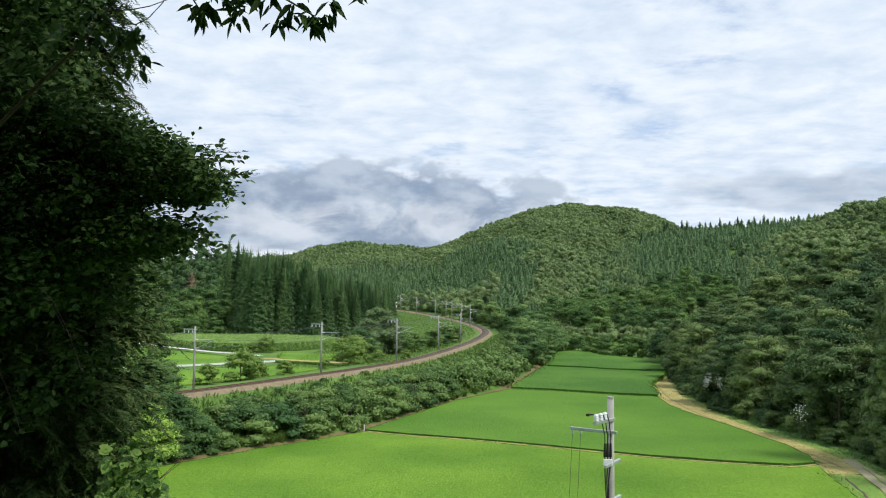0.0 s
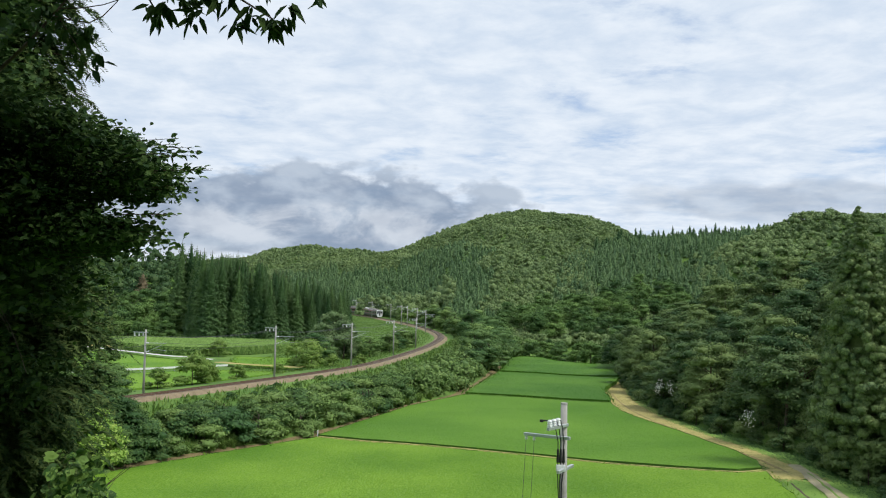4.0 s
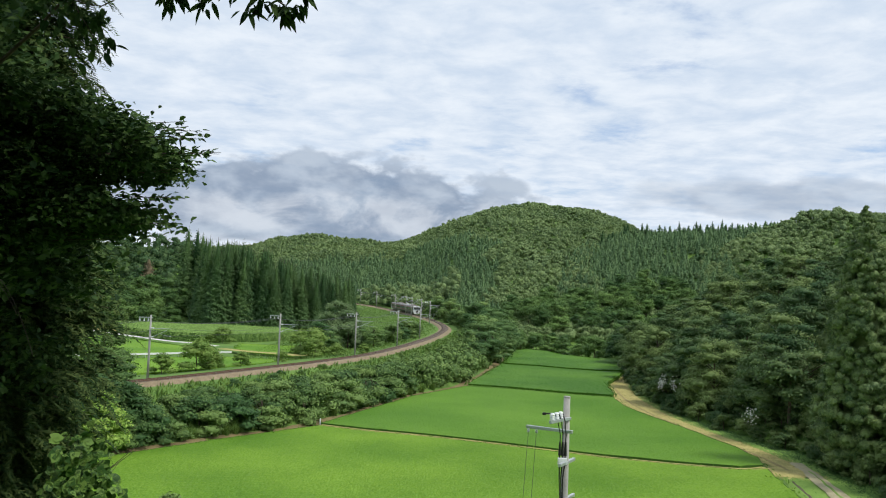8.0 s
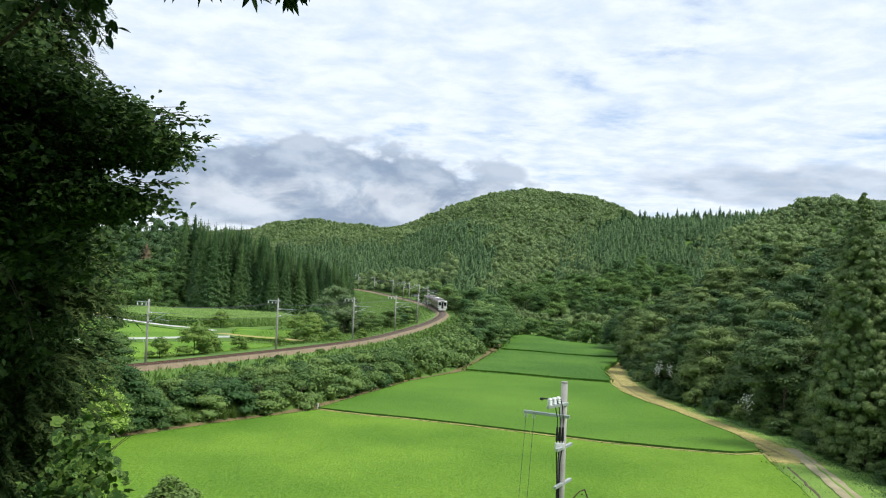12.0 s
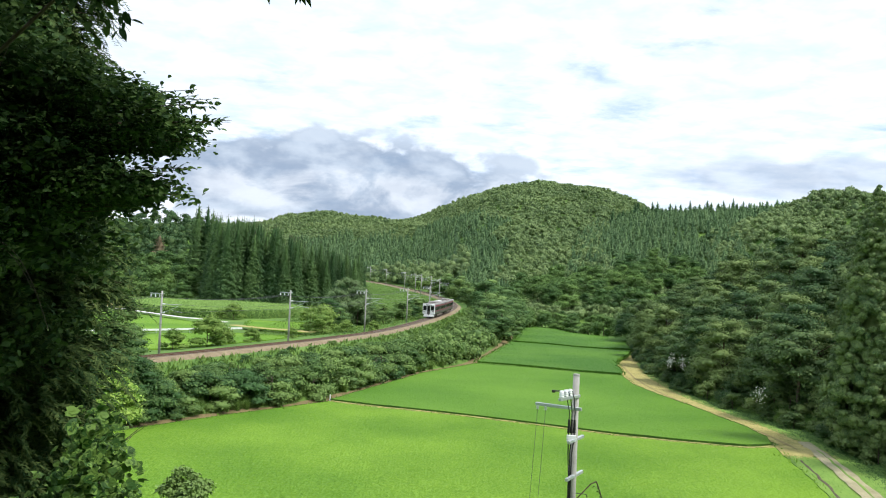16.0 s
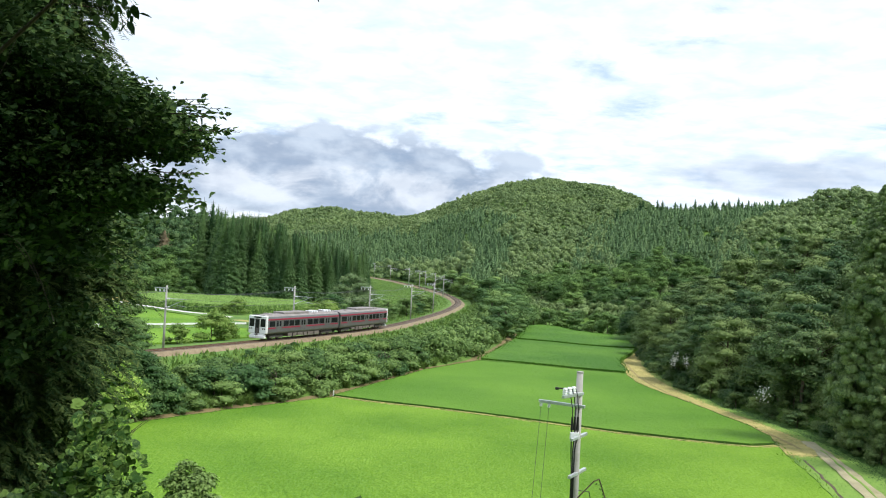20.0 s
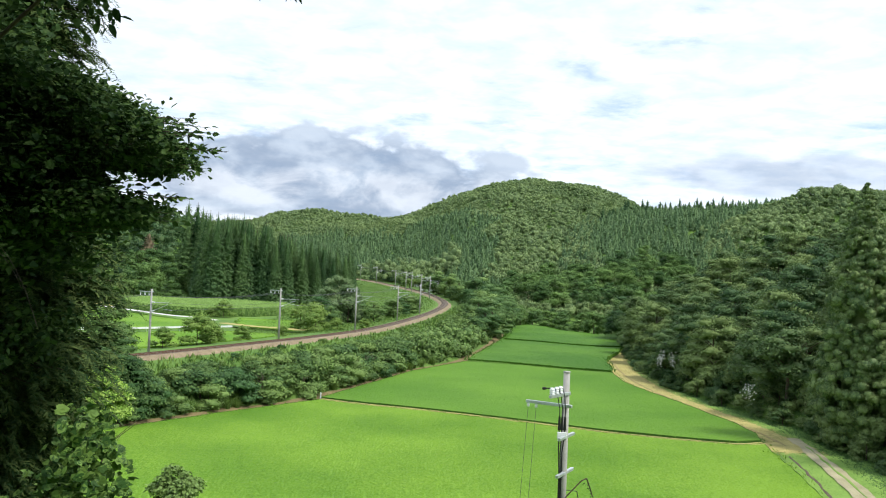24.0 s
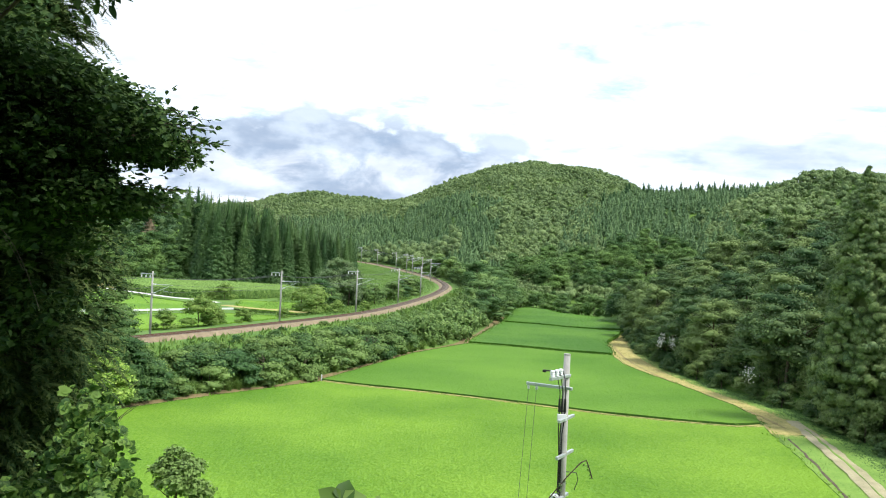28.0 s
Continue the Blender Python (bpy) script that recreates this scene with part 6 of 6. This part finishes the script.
def front_cedar():
    """The cedar behind it, with ropes of hanging foliage."""
    rng = np.random.RandomState(4)
    thing = tagged(empty("foreground_cedar"), "dark cedar with drooping needle sprays on the near slope", "conifer")
    tx, ty = -6.2, 11.6
    g = float(height(tx, ty))
    bm = bmesh.new()
    rod(bm, (tx, ty, g - 0.5), (tx, ty, 27), 0.30, 0.06, 10)
    part("trunk", bm, M_BARK, thing)
    # boughs in uneven tiers, each ending in a fan of drooping, feathered fronds
    C, A, N, S = [], [], [], []
    limbs = bmesh.new()
    for _ in range(1250):
        z = rng.uniform(11.3, 21)
        a = rng.uniform(-2.5, 0.7)
        reach = np.interp(z, [11.3, 13.5, 14.2, 14.8, 15.4, 15.8, 16.4, 17.0, 17.5, 18.2, 19, 22, 25], [1.5, 2.05, 2.25, 2.35, 2.3, 2.3, 2.2, 1.9, 1.65, 1.8, 1.9, 1.7, 1.2]) * rng.uniform(0.70, 1.0)
        o = np.array([math.cos(a), math.sin(a), 0])
        root = np.array([tx, ty, z + 0.25])
        tip = np.array([tx, ty, z]) + o * reach
        if rng.uniform() < 0.25:
            rod(limbs, Vector(root), Vector(tip), 0.022, 0.006, 5)
        for _ in range(9):
            u = rng.uniform(0.45, 1.0)
            start = root + (tip - root) * u + rng.normal(size=3) * 0.05
            way = o * rng.uniform(0.5, 1.1) + np.array([-o[1], o[0], 0]) * rng.normal() * 0.55 + np.array([0, 0, rng.uniform(-0.35, 0.15)])
            ln = rng.uniform(0.22, 0.48)
            m = 24
            q = np.linspace(0.05, 1, m)[:, None]
            mid = start + way * ln * q + np.array([0, 0, -0.55]) * ln * q ** 2
            side = np.cross(way, np.array([0, 0, 1.0]))
            side /= max(np.linalg.norm(side), 1e-6)
            flip = np.where(np.arange(m) % 2 == 0, 1.0, -1.0)[:, None]
            C.append(mid + side * flip * 0.022 * (1.2 - q))
            A.append(way * 0.9 + side * flip * 0.75 + np.array([0, 0, -0.35]) * q + rng.normal(size=(m, 3)) * 0.12)
            N.append(np.tile(np.array([0.0, -0.25, 0.9]) + o * 0.3, (m, 1)) + rng.normal(size=(m, 3)) * 0.35)
            S.append(0.075 * (1.15 - 0.55 * q[:, 0]) * rng.uniform(0.8, 1.2, m))
    part("boughs", limbs, M_BARK, thing)
    C, A, N, S = np.concatenate(C), np.concatenate(A), np.concatenate(N), np.concatenate(S)
    zc = np.arange(11.8, 25, 0.3)
    inner = np.stack([tx + rng.normal(size=len(zc)) * 0.12, ty + rng.normal(size=len(zc)) * 0.12, zc], 1)
    v0, f0 = cores(inner, np.interp(zc, [11.8, 13.2, 14.3, 16, 16.8, 25], [0.7, 0.85, 1.0, 1.05, 0.9, 0.7]), rng, 12, 6, 0.8, 0.3)
    v, f = cards(C, N, S, rng, aspect=0.20, fold=0.1, along=A)
    child(new("needle_sprays", np_mesh("needle_sprays", np.concatenate([v, v0]), np.concatenate([f, f0 + len(v)]), M_FRONT_CEDAR)), thing)


def hanging_branch():
    """A twig with long toothed leaves that hangs into the top of the view."""
    rng = np.random.RandomState(9)
    thing = tagged(empty("hanging_branch"), "dark branch with long drooping leaves overhead", "branch")
    bm = bmesh.new()
    limb(bm, [(-2.6, 4.6, 19.2), (-1.7, 4.5, 18.1), (-1.1, 4.4, 17.72), (-0.66, 4.4, 17.46)], 0.016, 0.004)
    limb(bm, [(-1.7, 4.5, 18.1), (-1.4, 4.4, 17.7), (-1.24, 4.4, 17.46)], 0.010, 0.003)
    limb(bm, [(-1.1, 4.4, 17.72), (-1.04, 4.4, 17.46)], 0.006, 0.003)
    part("twig", bm, M_BARK, thing)
    chunks = []
    for x, z, count in ((-1.24, 17.45, 9), (-1.28, 17.49, 7), (-1.22, 17.52, 7), (-1.05, 17.45, 7), (-1.03, 17.48, 6), (-0.68, 17.45, 11), (-0.64, 17.43, 11), (-0.60, 17.46, 9), (-0.83, 17.44, 8), (-0.76, 17.49, 8),
                        (-0.91, 17.54, 8), (-1.11, 17.54, 8), (-0.56, 17.52, 7), (-1.0, 17.60, 9), (-0.7, 17.61, 10), (-1.2, 17.60, 9), (-0.85, 17.62, 9), (-0.42, 17.57, 5)):
        c = np.tile(np.array((x, 4.38, z)), (count, 1)) + rng.normal(size=(count, 3)) * 0.018
        ang = rng.uniform(-2.7, -0.45, count)
        al = np.stack([np.cos(ang) * 0.8, rng.normal(size=count) * 0.35, np.sin(ang)], 1)
        n = rng.normal(size=(count, 3)) * 0.45 + np.array([0, -0.8, 0.3])
        chunks.append(leaf_shape(c, n, al, 0.125 * rng.uniform(0.55, 1.1, count), 0.135, 0.06))
    join("leaves", chunks, M_FRONT_LEAF, thing)
    # the smaller twig beside it
    thing = tagged(empty("hanging_twig"), "thin dark twig with small oval leaves", "branch")
    for pts, r0 in (([(-2.4, 4.6, 16.9), (-1.92, 4.48, 17.32), (-1.85, 4.48, 17.41), (-1.75, 4.48, 17.54), (-1.6, 4.48, 17.9)], 0.012),
                    ([(-1.80, 4.48, 17.46), (-1.70, 4.48, 17.44), (-1.62, 4.48, 17.43), (-1.55, 4.48, 17.47), (-1.48, 4.48, 17.55), (-1.45, 4.48, 17.61)], 0.004),
                    ([(-1.78, 4.48, 17.50), (-1.65, 4.48, 17.51), (-1.55, 4.48, 17.53), (-1.42, 4.48, 17.58)], 0.004), ([(-1.78, 4.48, 17.46), (-1.70, 4.48, 17.34), (-1.64, 4.48, 17.25), (-1.61, 4.48, 17.15)], 0.003)):
        bm = bmesh.new()
        limb(bm, pts, r0, 0.002)
        part("stem", bm, M_BARK, thing)
    chunks = []
    for x, z, count in ((-1.76, 17.39, 5), (-1.72, 17.36, 6), (-1.70, 17.38, 5), (-1.63, 17.42, 4), (-1.60, 17.38, 4), (-1.62, 17.35, 3), (-1.59, 17.28, 4), (-1.57, 17.23, 3), (-1.64, 17.24, 3), (-1.71, 17.28, 4), (-1.69, 17.33, 5), (-1.70, 17.17, 2), (-1.62, 17.17, 3),
                        (-1.79, 17.43, 6), (-1.84, 17.5, 7), (-1.9, 17.4, 7), (-1.82, 17.36, 6)):
        c = np.tile(np.array((x, 4.48, z)), (count, 1)) + rng.normal(size=(count, 3)) * 0.02
        al = unit(rng.normal(size=(count, 3)) * np.array([0.6, 0.4, 0.3]) + np.array([0.15, 0, -0.8]))
        n = rng.normal(size=(count, 3)) * 0.5 + np.array([0, -0.8, 0.3])
        chunks.append(leaf_shape(c, n, al, 0.07 * rng.uniform(0.65, 1.2, count), 0.27, 0.06))
    join("leaves", chunks, M_FRONT_LEAF, thing)


SWAYING = front_broadleaf()
front_cedar()
hanging_branch()


def vine_leaves(rng, count, cx, cy, spread, zlift, size):
    """Broad three-part leaves of a creeping vine."""
    x = cx + rng.normal(size=count) * spread[0]
    y = cy + rng.normal(size=count) * spread[1]
    z = height(x, y) + zlift(x, y) + rng.normal(size=count) * 0.12
    c = np.stack([x, y, z], 1)
    out = []
    n = rng.normal(size=c.shape) * 0.45 + np.array([0, -0.45, 0.8])
    base = unit(rng.normal(size=c.shape) * np.array([1, 0.6, 0.4]) + np.array([0.3, -0.4, -0.4]))
    s = size * rng.uniform(0.6, 1.3, count)
    side = np.cross(unit(n), base)
    for k in (-1, 0, 1):
        out.append(leaf_shape(c, n, base + side * 1.1 * k, s * (1.0 if k == 0 else 0.85), 0.48, 0.06))
    return out


def vines():
    rng = np.random.RandomState(15)
    thing = tagged(empty("vine_thicket"), "thicket of broad green vine leaves climbing over the near slope", "vine")
    chunks = []
    crest = lambda x: np.interp(x, [-5.2, -3.3, -3.0, -2.8, -2.68, -2.58, -2.46, -2.36, -2.28, -2.15, -2.0], [0.95, 1.0, 1.1, 1.25, 1.75, 2.0, 1.8, 1.5, 1.25, 0.9, 0.4])
    for _ in range(66):
        cx, cy = rng.uniform(-4.4, -2.05), rng.uniform(6.9, 7.9)
        chunks += vine_leaves(rng, 62, cx, cy, (0.22, 0.2), lambda x, y: crest(x) - np.abs(rng.normal(size=len(x))) * 0.5 - 0.25 * np.abs(y - 7.4), 0.072)
    join("leaves", chunks, M_VINE, thing)
    bm = bmesh.new()
    for k in range(10):
        x, y = rng.uniform(-4.6, -2.8), rng.uniform(7, 8.6)
        z = float(height(x, y))
        tube(bm, [(x, y, z - 0.1), (x + 0.1, y, z + 0.5), (x + rng.uniform(-0.2, 0.3), y, z + 1.0)], 0.008, 4)
    part("stems", bm, M_BARK, thing)
    # single leaves at the lower edge of the view
    thing = tagged(empty("vine_shoot"), "broad green vine leaves on a shoot near the lookout", "vine")
    chunks = []
    for x, y, z, s in ((-0.25, 4.0, 14.80, 0.13), (-0.10, 4.0, 14.74, 0.12), (-0.36, 4.05, 14.70, 0.10), (-0.05, 4.05, 14.68, 0.10), (0.35, 4.1, 14.62, 0.1)):
        c = np.array([[x, y, z]])
        n = np.array([[0.1, -0.75, 0.6]])
        for k in (-1, 0, 1):
            chunks.append(leaf_shape(c, n, np.array([[0.2 + 1.0 * k, 0.1, 0.75 - 0.2 * abs(k)]]), np.array([s]), 0.40, 0.05))
    join("leaves", chunks, M_VINE, thing)
    bm = bmesh.new()
    for x, y, z in ((-0.25, 4.0, 14.80), (-0.10, 4.0, 14.74), (-0.36, 4.05, 14.70), (-0.05, 4.05, 14.68), (0.35, 4.1, 14.62)):
        tube(bm, [(x, y + 0.02, z), (x + 0.05, y + 0.05, z - 0.3), (-0.1, 4.1, float(height(-0.1, 4.1)) - 0.05)], 0.004, 4)
    part("stem", bm, M_BARK, thing)
    # a dead tendril round the utility pole
    thing = tagged(empty("pole_creeper"), "thin dark creeper reaching past the utility pole", "vine")
    bm = bmesh.new()
    tube(bm, [(3.7, 25.2, float(height(3.7, 25.2))), (4.2, 25.4, 8.3), (4.5, 25.6, 8.75), (5.05, 25.7, 9.4), (5.5, 25.8, 9.85), (5.68, 25.9, 9.9), (5.8, 25.9, 9.6), (5.88, 25.9, 9.35)], 0.020, 5)
    part("stem", bm, M_BARK, thing)
    bm = bmesh.new()
    tube(bm, [(4.9, 24.5, float(height(4.9, 24.5))), (4.9, 24.6, 8.7), (5.3, 24.8, 8.85), (5.75, 24.9, 8.95), (6.0, 24.9, 8.75), (6.05, 24.9, 8.4)], 0.018, 5)
    part("stem", bm, M_BARK, thing)
    chunks = [spray(rng, (4.2, 25.4, 8.3), (5.05, 25.7, 9.4), 40, 0.09, 0.3, 0.05), spray(rng, (5.6, 25.9, 9.9), (5.88, 25.9, 9.35), 24, 0.07, 0.3, 0.03), spray(rng, (5.3, 24.8, 8.9), (6.05, 24.9, 8.6), 30, 0.08, 0.3, 0.04)]
    join("leaves", chunks, M_FRONT_LEAF, thing)


vines()
# unseen tree that overhangs the lookout, its crown added to shade near foliage
def overhang():
    rng = np.random.RandomState(71)
    thing = tagged(empty("overhanging_tree"), "unseen broadleaf tree added over the lookout for its shade", "tree")
    bm = bmesh.new()
    limb(bm, [Vector((2.6, -3.2, 13.9)), Vector((1.9, -1.4, 18.0)), Vector((0.4, 2.0, 21.5)), Vector((-1.6, 5.0, 24.0))], 0.30, 0.10)
    part("trunk", bm, M_BARK, thing)
    crown = child(new("crown", crown_mesh("crown", rng, 2400, 4.5, 5.4, 24, 0.21, M_FRONT_LEAF)), thing)
    crown.location = (-1.8, 3.6, 20.2)


overhang()
# wooded hillside behind and above the lookout: unseen trees added to shade near leaves
bx, by = scatter(RNG, 4.2, lambda x, y: (y < -3.0) & (np.hypot(x, y) < 42) | ((x < -8) & (y < 6) & (np.hypot(x, y) < 40)), (-42, 42, -42, 8))
bx, by = np.r_[bx, -1.0, 5.5, -4.5], np.r_[by, -5.0, -2.5, -6.0]
far_broadleaf("back_woods", bx, by, 4.2, 13, 150, M_RIGHT, 44, "unseen dense broadleaf woods added behind the lookout for shade")
for kind_, x_, y_, z_, s_ in (("shrub", -5.02, 20.0, 0, 1.0),):
    t_ = tree_kind("slope_shrub", "grey-green rounded shrub on the slope below", "shrub", 0.74, 1.4, 5200, 0.055, M_BUSH, 35, 24, 0.05, bole=1.5)
    t_.matrix_basis = pose(x_, y_, float(height(x_, y_)) - 0.2)
t_ = tree_kind("lime_tree", "yellow-green young tree catching the light", "tree", 1.75, 2.7, 9000, 0.08, M_LIME, 34, 40, 0.08, bole=6.7, flat=0.42)
t_.matrix_basis = pose(-14.1, 40.5, float(height(-14.1, 40.5)) - 0.2)
NEAR = Stock([tree_kind("slope_bush", "dark green bush on the slope below the lookout", "shrub", 1.6, 2.4, 1600, 0.10, M_BUSH, 36, 10, 0.06)])
for x_, y_, s_ in ((-9, 22, 1.2), (-11.5, 27, 1.3), (-14, 32, 1.4), (-8, 17, 1.1), (-17, 40, 1.5), (-20, 46, 1.4)):
    NEAR.put(0, x_, y_, float(height(x_, y_)) - 0.2, s_, _r)


# seconds, metres by which the wind lifts the tips of the two limbs
SWAY = [(0, -0.02, -0.02), (3, 0.05, 0.04), (6, 0.06, 0.05), (8, 0.085, 0.07), (11, 0.0, 0.0), (13, 0.17, 0.12), (15.5, 0.23, 0.16), (16.2, 0.15, 0.12), (17.2, 0.235, 0.17), (18, 0.17, 0.12), (19, 0.09, 0.06), (20, 0.0, 0.0), (20.5, -0.03, -0.03),
        (21.5, 0.08, 0.02), (24, -0.18, -0.24), (25, -0.13, -0.22), (26, -0.24, -0.36), (27, -0.1, -0.26), (28, -0.3, -0.36)]


def motions():
    for k, arm in enumerate(SWAYING):
        walk(arm, [(row[0], pose(*LIMB_PIVOT, 0, -math.degrees(row[1 + k] / 3.6), 0)) for row in SWAY])
    ts = [i * 0.5 for i in range(57)]
    walk(FRONT_CAR, [(t, car_pose(run_at(t) - 10.0)) for t in ts])
    walk(REAR_CAR, [(t, car_pose(run_at(t) - 30.0)) for t in ts])


motions()
